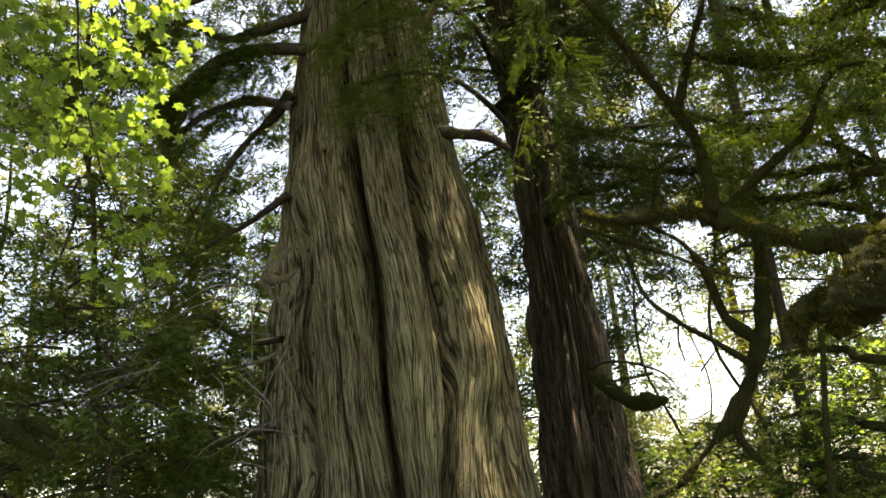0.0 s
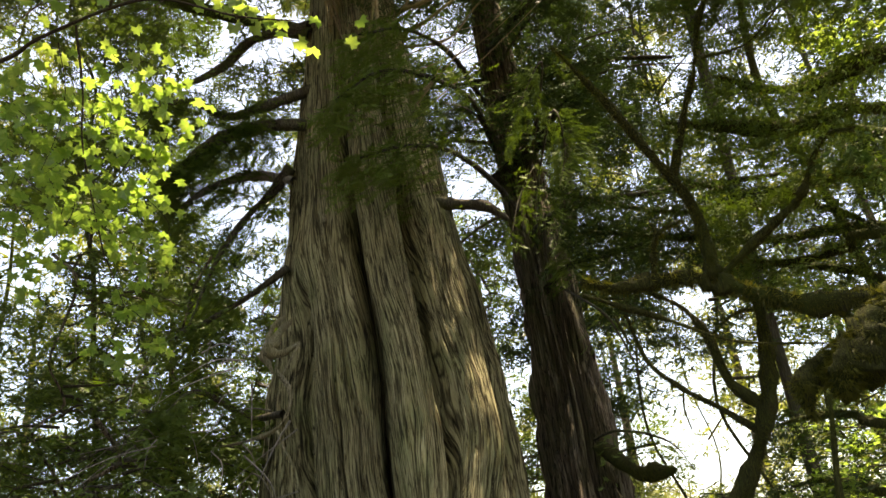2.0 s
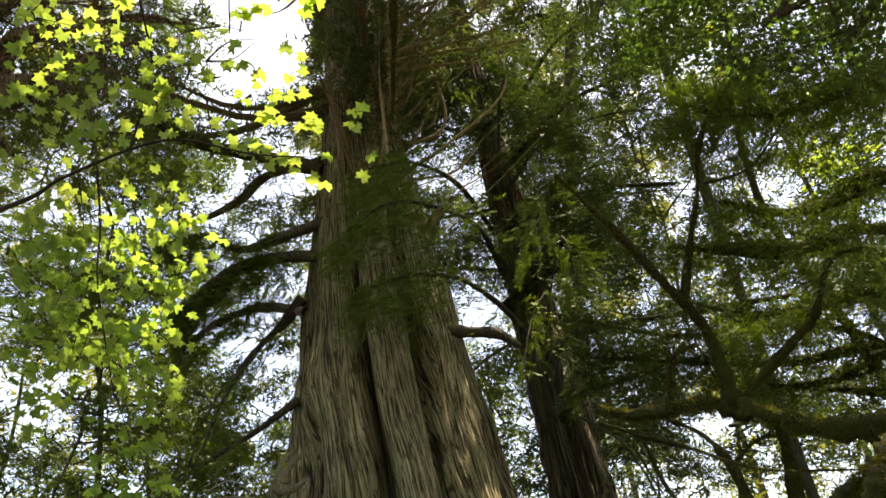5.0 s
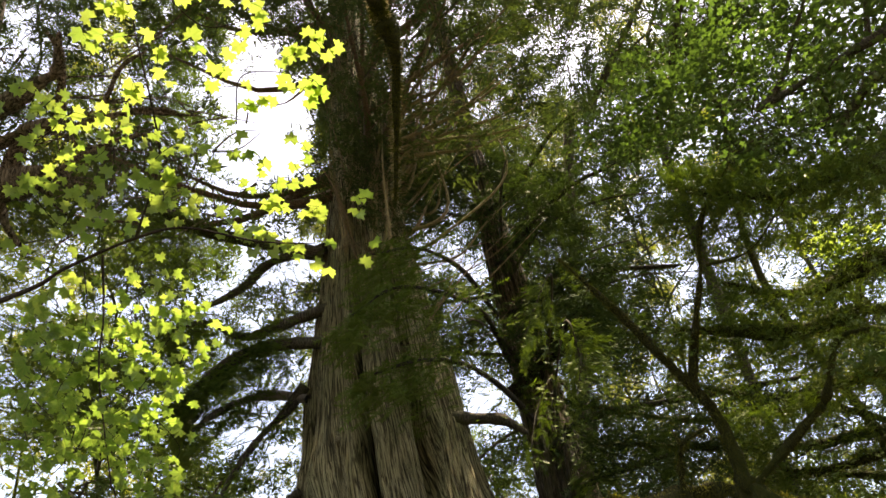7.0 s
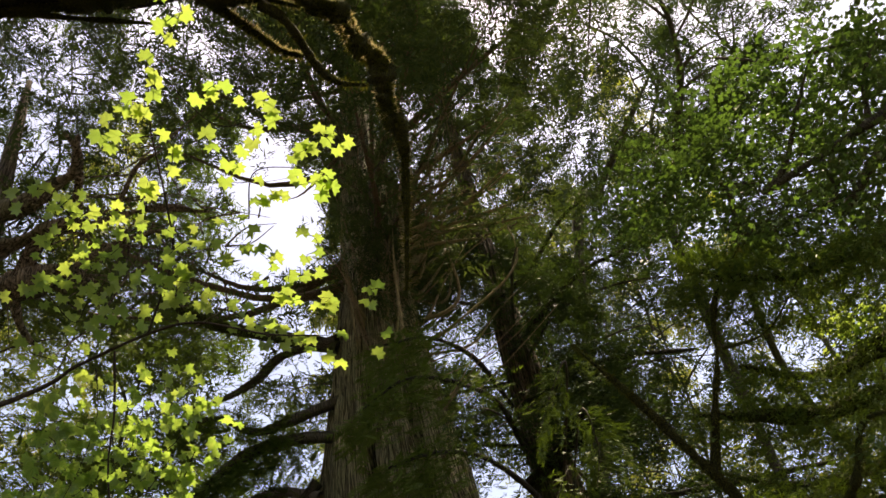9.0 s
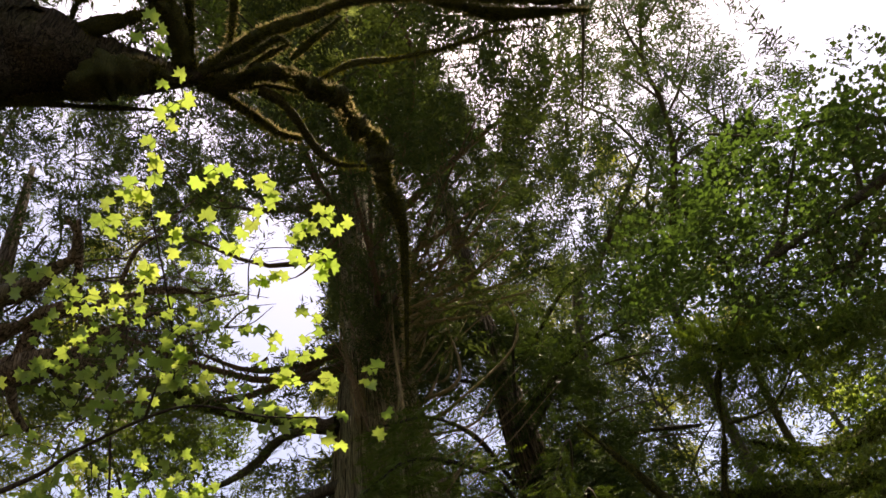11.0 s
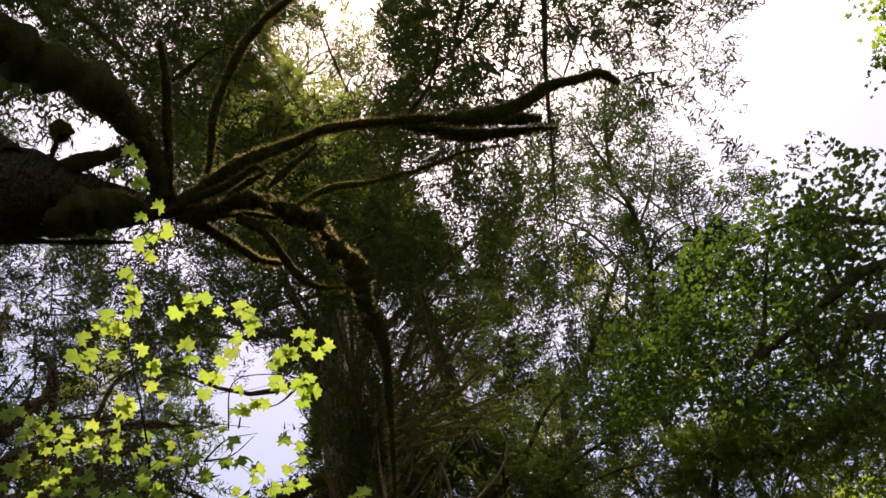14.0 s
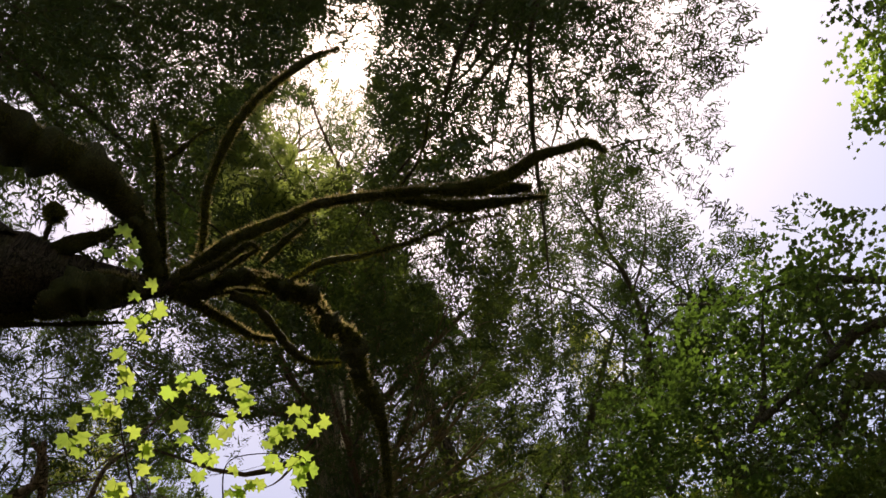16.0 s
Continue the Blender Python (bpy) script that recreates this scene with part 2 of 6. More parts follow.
def sprig(g, count=8):
    """An uneven, forked sprig one unit long with short leaflets that stand out every way."""
    tri = [((0, -0.012, 0), (0, 0.012, 0), (0.95, 0, -0.2))]
    for i in range(count):
        x = (i + g.random()) / count
        off = g.normal(0, 0.24, 3) * np.array([0.4, 1, 0.6]) * (1.1 - 0.5 * x)
        mid = np.array([x, 0, -0.2 * x * x]) + off
        d = g.normal(0, 1, 3) * np.array([1, 1, 0.5]) + np.array([0.9, 0, -0.3])
        d *= g.uniform(0.2, 0.36) / np.linalg.norm(d)
        side = np.cross(d, g.normal(0, 1, 3) + np.array([0, 0, 2.0]))
        side *= g.uniform(0.036, 0.066) / (np.linalg.norm(side) + 1e-9)
        tri.append((tuple(mid - d * 0.4 - side), tuple(mid - d * 0.4 + side), tuple(mid + d)))
    return np.array(tri)


LACE = [sprig(rng, 8) for _ in range(6)]

FAR_LACE = [sprig(rng, 6) for _ in range(5)]

# where the canopy stands open: azimuth and elevation in degrees, half width, share of sprigs that is missing
OPEN = [
    ((-13.7, 50.8), 3.3, 0.99),
    ((-17.1, 47.3), 2.3, 0.85),
    ((-16.0, 54.4), 2.0, 0.9),
    ((-18.5, 50.0), 4.0, 0.6),
    ((-19.2, 53.8), 2.2, 0.5),
    ((-14.9, 32.9), 2.4, 0.6),
    ((32.4, 53.5), 5.0, 0.3),
    ((13.2, 53.0), 6.0, 0.12),
    ((7.0, 46.2), 0.9, 0.93),
    ((6.6, 44.3), 0.7, 0.9),
    ((7.8, 49.9), 0.7, 0.85),
    ((18.5, 49.3), 6.0, 0.12),
    ((-36.7, 51.6), 6.0, 0.5),
    ((12.2, 60.1), 5.0, 0.1),
    ((-36.2, 53.0), 5.0, 0.2),
]
OPEN += [
    ((-22.1, 49.3), 5.5, 0.4),
    ((-15.8, 42.5), 3.0, 0.3),
    ((-14.6, 26.5), 2.5, 0.15),
    ((-29.1, 26.3), 1.3, 0.8),
    ((-30.5, 18.3), 2.0, 0.7),
    ((-27.6, 22.9), 1.2, 0.7),
    ((-29.7, 13.4), 1.5, 0.5),
    ((-13.6, 31.2), 1.5, 0.6),
    ((12.1, 15.1), 2.6, 0.6),
    ((15.4, 12.6), 3.2, 0.72),
    ((17.3, 8.7), 2.8, 0.74),
    ((4.3, 14.6), 1.8, 0.6),
    ((12.9, 9.8), 2.0, 0.6),
    ((18.5, 17.6), 2.2, 0.8),
    ((2.6, 29.4), 1.4, 0.85),
]
OPEN += [
    ((21.0, 11.9), 1.5, 0.6),
    ((18.4, 7.0), 1.6, 0.8),
    ((28.8, 31.9), 1.7, 0.8),
    ((18.9, 22.7), 1.0, 0.7),
    ((5.2, 29.6), 0.8, 0.8),
    ((-12.4, 26.5), 1.0, 0.3),
    ((62.1, 51.2), 5.6, 1.0),
    ((53.6, 51.4), 2.0, 1.0),
    ((71.5, 52.8), 4.0, 1.0),
    ((60.8, 59.9), 3.0, 0.35),
    ((46.2, 64.0), 2.0, 0.35),
    ((31.7, 54.2), 2.4, 0.3),
    ((42.0, 56.1), 3.2, 0.4),
    ((33.4, 59.3), 3.0, 0.3),
    ((40.8, 52.0), 1.8, 0.5),
]
OPEN += [
    ((58.1, 47.2), 2.5, 1.0),
    ((-49.1, 66.3), 3.0, 0.6),
    ((-40.2, 53.5), 4.5, 0.4),
    ((-42.5, 55.4), 4.0, 0.4),
    ((-30.0, 57.0), 6.0, 0.35),
    ((24.4, 25.2), 4.0, 0.15),
    ((28.7, 20.1), 4.0, 0.4),
    ((37.9, 43.2), 5.0, 0.25),
    ((30.0, 33.6), 4.0, 0.3),
    ((20.9, 27.5), 4.0, 0.2),
    ((-29.0, 26.3), 2.6, 0.55),
    ((-43.0, 67.4), 1.8, 0.9),
    ((-64.9, 70.5), 1.3, 0.9),
    ((-43.7, 59.1), 1.2, 0.8),
    ((38.1, 80.7), 1.8, 0.4),
]
OPEN += [
    ((37.2, 77.5), 1.2, 0.4),
    ((-30.2, 22.7), 1.6, 0.7),
    ((-29.6, 19.5), 1.8, 0.6),
    ((-29.9, 16.2), 1.5, 0.6),
    ((-26.0, 21.1), 1.2, 0.5),
]
OPEN += [
    ((-7.0, 74.4), 3.6, 0.8),
    ((8.9, 74.9), 3.0, 0.7),
    ((6.0, 52.7), 3.0, 0.55),
    ((4.8, 56.6), 2.4, 0.5),
    ((-16.9, 72.7), 1.5, 0.6),
]
OPEN_DIR = np.array([(math.sin(radians(a)) * math.cos(radians(e)), math.cos(radians(a)) * math.cos(radians(e)), math.sin(radians(e))) for (a, e), _, _ in OPEN])
OPEN_COS = np.array([math.cos(radians(r)) for _, r, _ in OPEN])
OPEN_SHARE = np.array([s for _, _, s in OPEN])
# sunlit places that the sun reaches past the crowns, and the width of the way
SUNLIT = [
    ((-1.13, 1.89, 4.82), 0.55),
    ((-0.71, 2.04, 4.85), 0.55),
    ((-0.37, 2.13, 4.61), 0.55),
    ((-0.89, 1.51, 5.08), 0.4),
    ((-0.55, 2.72, 4.48), 0.25),
    ((-1.05, 2.98, 9.17), 0.6),
    ((-0.70, 3.15, 8.70), 0.6),
    ((-0.18, 3.65, 8.15), 0.6),
    ((-1.55, 3.47, 4.01), 0.35),
    ((-1.62, 3.48, 3.75), 0.25),
    ((-2.13, 11.00, 6.74), 0.6),
    ((0.44, 10.59, 4.01), 1.0),
    ((1.57, 13.91, 2.97), 0.45),
    ((-0.92, 4.45, 15.89), 0.7),
    ((-0.05, 4.07, 16.56), 0.75),
]
SUNLIT += [
    ((0.70, 3.92, 17.10), 0.6),
    ((-0.55, 5.05, 15.71), 0.8),
    ((1.71, 14.10, 16.07), 0.9),
    ((4.93, 10.32, 2.78), 1.3),
    ((4.40, 6.84, 6.70), 0.8),
    ((5.86, 2.47, 8.66), 0.5),
    ((3.24, 11.54, 2.14), 1.2),
    ((-5.84, 19.96, 11.43), 1.0),
    ((-6.30, 17.00, 14.07), 0.9),
    ((-5.04, 19.16, 8.56), 0.8),
    ((-6.09, 20.34, 14.80), 0.9),
    ((-4.75, 11.72, 4.59), 1.0),
]
SUNLIT += [
    ((0.9, 9.6, 13.4), 0.5),
    ((1.7, 9.3, 13.5), 0.5),
    ((-1.13, 3.12, 8.88), 0.3),
    ((-0.70, 3.16, 8.81), 0.3),
    ((-0.41, 3.31, 8.65), 0.3),
    ((-0.24, 3.52, 8.45), 0.3),
    ((-0.07, 3.63, 8.16), 0.3),
    ((-1.19, 2.90, 9.07), 0.3),
    ((-0.79, 2.83, 9.25), 0.3),
    ((-0.27, 2.83, 9.50), 0.3),
    ((-0.96, 3.65, 8.65), 0.25),
    ((-0.52, 4.18, 16.52), 0.7),
    ((-0.02, 4.81, 16.33), 0.65),
    ((0.65, 3.89, 16.59), 0.6),
    ((1.2, 10.6, 14.6), 1.0),
    ((0.9, 11.0, 13.2), 0.7),
]
SUN_AT = np.array([p for p, _ in SUNLIT])
SUN_WIDE = np.array([w for _, w in SUNLIT])


def kept(p, g, openings=True):
    """Which of the places p lie neither in an opening of the canopy nor in a way of the sun."""
    d = p - np.array([0, 0, EYE])
    far = np.linalg.norm(d, axis=1)
    d /= far[:, None]
    inside = (d @ OPEN_DIR.T) > OPEN_COS[None]
    gone = (inside * OPEN_SHARE[None]).max(axis=1)
    keep = g.random(len(p)) > gone if openings else np.ones(len(p), bool)
    s = np.array(SUN)
    chance = g.random(len(p))
    for q, w in zip(SUN_AT, SUN_WIDE):
        rel = p - q
        along = rel @ s
        off = np.linalg.norm(rel - along[:, None] * s, axis=1)
        core = np.where(along < 14, 0.97, 0.88) if q[2] < 15 else np.where(along < 6, 0.95, 0.6)
        keep &= ~((along > 0.6) & (off < w) & (chance < np.where((off < 0.65 * w) | (w < 0.66), core, 0.6)))
    return keep & (far > 3.0)


def in_sun_way(p, share=1.0):
    s = np.array(SUN)
    hit = np.zeros(len(p), bool)
    for q, w in zip(SUN_AT, SUN_WIDE):
        rel = p - q
        along = rel @ s
        hit |= (along > 0.6) & (np.linalg.norm(rel - along[:, None] * s, axis=1) < w * share)
    return hit


def in_opening(p, share=0.55):
    d = p - np.array([0, 0, EYE])
    d /= np.linalg.norm(d, axis=1)[:, None]
    return ((d @ OPEN_DIR.T) > OPEN_COS[None])[:, OPEN_SHARE > share].any(axis=1)


def foliage(name, at, axis, size, mat, parent, g, droop=0.5, templates=None, label="", openings=True):
    base = np.asarray(parent.location)
    ok = kept(at, g, openings)
    at, axis, size = at[ok], axis[ok], size[ok]
    templates = FRONDS if templates is None else templates
    pick = g.integers(0, len(templates), len(at))
    chunks = [stamp(t, at[pick == i] - base, axis[pick == i], droop, size[pick == i], g) for i, t in enumerate(templates)]
    v = np.vstack(chunks)
    return tagged(part(name, mesh_from(name, v, np.arange(len(v)).reshape(-1, 3), mat), parent, label), kind="stuff")


def bough_sprigs(line, r_out, g, count, size, hang=0.35):
    """Places and directions of sprigs on the side twigs of a bough that runs along a line."""
    u = g.random(count) ** 0.85
    k = u * (len(line) - 1)
    i = np.minimum(k.astype(int), len(line) - 2)
    p = line[i] + (k - i)[:, None] * (line[i + 1] - line[i])
    t = line[i + 1] - line[i]
    t /= np.linalg.norm(t, axis=1)[:, None] + 1e-9
    side = np.cross(t, np.array([0, 0, 1.0]))
    side /= np.linalg.norm(side, axis=1)[:, None] + 1e-9
    s = g.choice([-1.0, 1.0], count)
    d = g.random(count) * r_out * (1.15 - 0.8 * u)
    out = side * s[:, None] * 0.8 + t * 0.6
    p = p + out * d[:, None]
    p[:, 2] -= hang * d * d / max(r_out, 0.1) + (g.random(count) ** 1.5 - 0.15) * 0.55 * r_out
    ax = out + np.array([0, 0, -1.0]) * (0.25 + 0.6 * (d / max(r_out, 0.1)))[:, None] + g.normal(0, 0.25, (count, 3))
    return p, ax, size * g.uniform(0.6, 1.25, count)


def side_twigs(line, count, reach, g):
    """Thin bare twigs that leave a bough to both sides, as three-sided tubes."""
    out = []
    for _ in range(count):
        k = int((0.15 + 0.85 * g.random()) * (len(line) - 2))
        t = line[k + 1] - line[k]
        t = t / (np.linalg.norm(t) + 1e-9)
        side = np.cross(t, (0, 0, 1.0)) * g.choice([-1, 1])
        way = side * g.uniform(0.5, 1) + t * 0.7 + g.normal(0, 0.25, 3)
        ln = reach * g.uniform(0.6, 1.6)
        a = line[k]
        b = a + way * ln * 0.5
        c = a + way * ln + np.array([0, 0, -0.3 * ln])
        w = 0.004 + 0.006 * reach
        rows = []
        for q, r in ((a, w), (b, w * 0.7), (c, w * 0.25)):
            rows += [q + (r, 0, 0), q + (-0.5 * r, 0.87 * r, 0), q + (-0.5 * r, -0.4 * r, 0.8 * r)]
        f = []
        for i in (0, 3):
            for j in range(3):
                m = (j + 1) % 3
                f += [(i + j, i + m, i + 3 + m), (i + j, i + 3 + m, i + 3 + j)]
        if not (in_opening(np.array([b, c])) | in_sun_way(np.array([b, c]))).any():
            out.append((np.array(rows), np.array(f)))
    return out


def conifer(name, x, y, height, radius, crown, first, label, group, boughs=60, sprigs=70, size=0.5, mat=None, bark=None, seed=0, lean=(0, 0), face=None, templates=None, crown_top=0.15):
    """A conifer: trunk, drooping boughs and a crown of sprigs. first: height of the lowest bough."""
    g = np.random.default_rng(seed)
    tree = thing(name, (x, y, 0), label, "tree", group)
    slim = radius < 0.1
    hs = np.linspace(0, 1, 14 if slim else 5) * height
    hs[0] = -0.3
    wander = 0.3 if slim else 0.12
    pts = [(x + lean[0] * h + g.normal(0, wander) * (h > 1), y + lean[1] * h + g.normal(0, wander) * (h > 1), h) for h in hs]
    limb(tree, pts, [radius * 1.5, radius * 1.15, radius * 0.8, radius * 0.5, 0.03], bark or DARK_BARK, "trunk", 6 if slim else 12, 5 if slim else 8, 0.06, seed=seed)
    wood, ps, axs, szs = [], [], [], []
    d_near = math.hypot(x, y) < 25 and size < 1
    for b in range(boughs):
        u = (b + g.random()) / boughs
        h = first + (height - first) * u
        ln = crown * (1 - (1 - crown_top) * u) * g.uniform(0.65, 1.15)
        az = g.uniform(0, 2 * np.pi) if face is None else radians(g.uniform(*face))
        out = np.array([math.sin(az), math.cos(az), 0])
        start = np.array([x + lean[0] * h, y + lean[1] * h, h])
        lift = g.uniform(-0.05, 0.25)
        path = np.array([start, start + out * ln * 0.35 + (0, 0, lift * ln * 0.35), start + out * ln * 0.7 + (0, 0, lift * ln * 0.3), start + out * ln + (0, 0, -0.12 * ln)])
        path[1:3] += g.normal(0, 0.06 * ln, (2, 3))
        v, f, line, _ = tube(path, [0.02 + 0.006 * ln, 0.015 + 0.004 * ln, 0.01, 0.005], 4, 3, 0.1, seed * 100 + b, (x, y, 0))
        full = line + np.array([x, y, 0])
        if in_opening(full[len(full) // 3:], 0.3 if crown > 8 else 0.55).mean() < (0.08 if crown > 8 else 0.25) and not in_sun_way(full, 0.4).any():
            wood.append((v, quads_to_tris(f)))
            if d_near:
                wood += [(tv - np.array([x, y, 0]), tf) for tv, tf in side_twigs(full, 4, 0.4 * ln ** 0.7, g)]
        toward = 1.0 if out @ -np.array([x, y, 0]) / math.hypot(x, y) > -0.35 or crown > 8 else 0.12
        if crown > 8 and full[-1][1] < -1.5:
            toward = 0.75 if full[-1][1] > -4 else 0.35
        p, ax, sz = bough_sprigs(full, 0.45 * ln ** 0.7, g, int(toward * sprigs * (0.4 + ln / crown)), size)
        ps.append(p), axs.append(ax), szs.append(sz)
    v, f = joined(wood)
    tagged(part("branchwork", mesh_from("branchwork", v, f, LIMB_BARK, True), tree), kind="stuff")
    foliage("crown", np.vstack(ps), np.vstack(axs), np.concatenate(szs), mat or NEEDLE, tree, g, templates=templates)
    return tree


# ---- the ground ----
def forest_floor():
    n = 90
    u = np.linspace(-1, 1, n)
    gx, gy = np.meshgrid(np.sign(u) * np.abs(u) ** 2.2 * 1500, np.sign(u) * np.abs(u) ** 2.2 * 1500, indexing="ij")
    far = np.hypot(gx, gy)
    gz = 0.12 * np.sin(gx * 0.9 + 1) * np.cos(gy * 0.7) + 0.05 * np.sin(gx * 2.3) * np.sin(gy * 2.9) - 0.05 + 0.0 * far
    v = np.stack([gx, gy, gz], -1).reshape(-1, 3)
    i, j = np.meshgrid(np.arange(n - 1), np.arange(n - 1), indexing="ij")
    q = np.stack([i * n + j, (i + 1) * n + j, (i + 1) * n + j + 1, i * n + j + 1], -1).reshape(-1, 4)
    ob = new("ground", mesh_from("ground", v, q, SOIL, True))
    tagged(ob, "brown forest floor of soil, needles and moss", "ground", kind="structure")


forest_floor()


# ---- the giant cedar ----
def smooth(a, b, x):
    t = np.clip((x - a) / (b - a), 0, 1)
    return t * t * (3 - 2 * t)


def value_noise(u, v, seed, period):
    """Smooth random values over a plane; u repeats after period."""
    g = np.random.default_rng(seed)
    tab = g.random((period, 256))
    iu, iv = np.floor(u).astype(int), np.floor(v).astype(int)
    fu, fv = u - iu, v - iv
    fu, fv = fu * fu * (3 - 2 * fu), fv * fv * (3 - 2 * fv)
    at = lambda a, b: tab[a % period, b % 256]
    return (at(iu, iv) * (1 - fu) + at(iu + 1, iv) * fu) * (1 - fv) + (at(iu, iv + 1) * (1 - fu) + at(iu + 1, iv + 1) * fu) * fv


CEDAR = (-1.0, 11.96)


def barked_trunk(tree, heights, axis, radius, folds, front, rows, around, seed, mat, label, depth=1.0, plates=0.0):
    """A trunk with ribs, folds and fissured bark. axis(h) gives its middle; columns stand closest on its front side."""
    lo, hi, n_low, n_high = rows
    h = np.concatenate([np.linspace(heights[0], lo, 12, endpoint=False), np.linspace(lo, hi, n_low, endpoint=False), hi + (heights[1] - hi) * np.linspace(0, 1, n_high) ** 1.3])
    dense = int(around * 0.76)
    mid = 1.5 * np.pi + radians(front)
    a = np.concatenate([np.linspace(-0.53 * np.pi, 0.53 * np.pi, dense, endpoint=False), np.linspace(0.53 * np.pi, 1.47 * np.pi, around - dense, endpoint=False)]) + mid
    A, H = np.meshgrid(a, h, indexing="xy")
    r = np.interp(h, *radius)[:, None]
    fold = np.zeros_like(A)
    for foot, top, deep, wide, upto in folds:
        ang = radians(foot) + (radians(top) - radians(foot)) * np.clip(H / 9.0, 0, 1.3) + 0.035 * np.sin(H * 1.3 + foot) + 0.02 * np.sin(H * 3.1 + foot)
        d = np.abs(np.angle(np.exp(1j * (A - (np.pi * 1.5 + ang)))))
        w = radians(wide) * (0.8 + 0.35 * np.sin(H * 0.8 + foot))
        fade = smooth(upto + 2.5, upto - 2.5, H)
        fold += fade * (deep * np.exp(-(d / (w * 0.75)) ** 2) + deep * 0.4 * np.exp(-(d / radians(9.5)) ** 2))
    unit = max(1, int(round(float(radius[1][2]) * 2 * np.pi * 5.2)))
    U = (A + 0.018 * H) / (2 * np.pi)
    cells = lambda k: int(unit * k)
    warp = value_noise(U * cells(0.7), H * 0.6, seed, cells(0.7)) * 1.0 + value_noise(U * cells(2), H * 1.6, seed + 1, cells(2)) * 0.45
    groove = lambda n, w: np.exp(-((n - 0.5) / w) ** 2)
    n1 = value_noise(U * cells(2.6) + warp * 2.0, H * 0.45 + 7, seed + 2, cells(2.6))
    n2 = value_noise(U * cells(4.2) + warp * 3.0, H * 0.8, seed + 3, cells(4.2))
    n3 = value_noise(U * cells(1.4) + warp * 1.1, H * 0.28 + 3, seed + 4, cells(1.4))
    n4 = value_noise(U * cells(5), H * 3.0, seed + 5, cells(5))
    lump = value_noise(U * 14, H * 0.8, seed + 6, 14) - 0.5
    bark = -0.16 * groove(n1, 0.085) - 0.07 * groove(n2, 0.10) - 0.18 * groove(n3, 0.05) + 0.02 * n4 + 0.03
    if plates:
        bark += plates * (value_noise(U * cells(1.2) + warp, H * 1.6 + n2, seed + 7, cells(1.2)) - 0.5)
    bark *= depth * np.clip(r / float(radius[1][2]), 0.3, 1.2)
    R = np.maximum(r * (1 - fold) + bark + lump * 0.08 * np.clip(r, 0.1, 1.5), 0.03)
    cx, cy = axis(h)
    v = np.stack([R * np.cos(A) + cx[:, None], R * np.sin(A) + cy[:, None], H], -1).reshape(-1, 3)
    i, j = np.meshgrid(np.arange(len(h) - 1), np.arange(around), indexing="ij")
    k = (j + 1) % around
    q = np.stack([i * around + j, i * around + k, (i + 1) * around + k, (i + 1) * around + j], -1).reshape(-1, 4)
    return part("trunk", mesh_from("trunk", v, q, mat, True), tree, label)


# clefts between the flutes: heights, degrees round the trunk from its front, depth and half width of the cleft in metres
CLEFTS = [
    ((0, 3, 8, 14), (-112, -110, -112, -115), 0.10, 0.10),
    ((0, 3, 6, 8, 14), (-70, -68, -74, -84, -88), 0.14, 0.08),
    ((2.5, 3.6, 5.2, 6.2, 6.8, 9, 14), (-33, -36, -38, -46, -54, -62, -66), 0.45, 0.09),
    ((2.2, 3.2, 4.0, 4.8, 5.5, 6.0, 6.8, 7.6, 8.6, 14), (7.2, 4.6, 3.2, 1.1, -1.7, -4.6, -6.1, -9.8, -12.3, -16), 0.6, 0.085),
    ((2.1, 3.2, 3.9, 4.8, 5.5, 6.0, 6.7, 8.6, 14), (26.4, 31.6, 33.5, 33.4, 31.8, 29.7, 29.2, 28.2, 26), 0.62, 0.11),
    ((0, 2.1, 2.9, 3.7, 5, 14), (52, 54, 57, 65, 74, 80), 0.10, 0.09),
    ((0, 4, 14), (108, 110, 108), 0.16, 0.12),
    ((0, 4, 14), (150, 146, 150), 0.2, 0.14),
    ((0, 4, 14), (202, 198, 200), 0.2, 0.14),
]


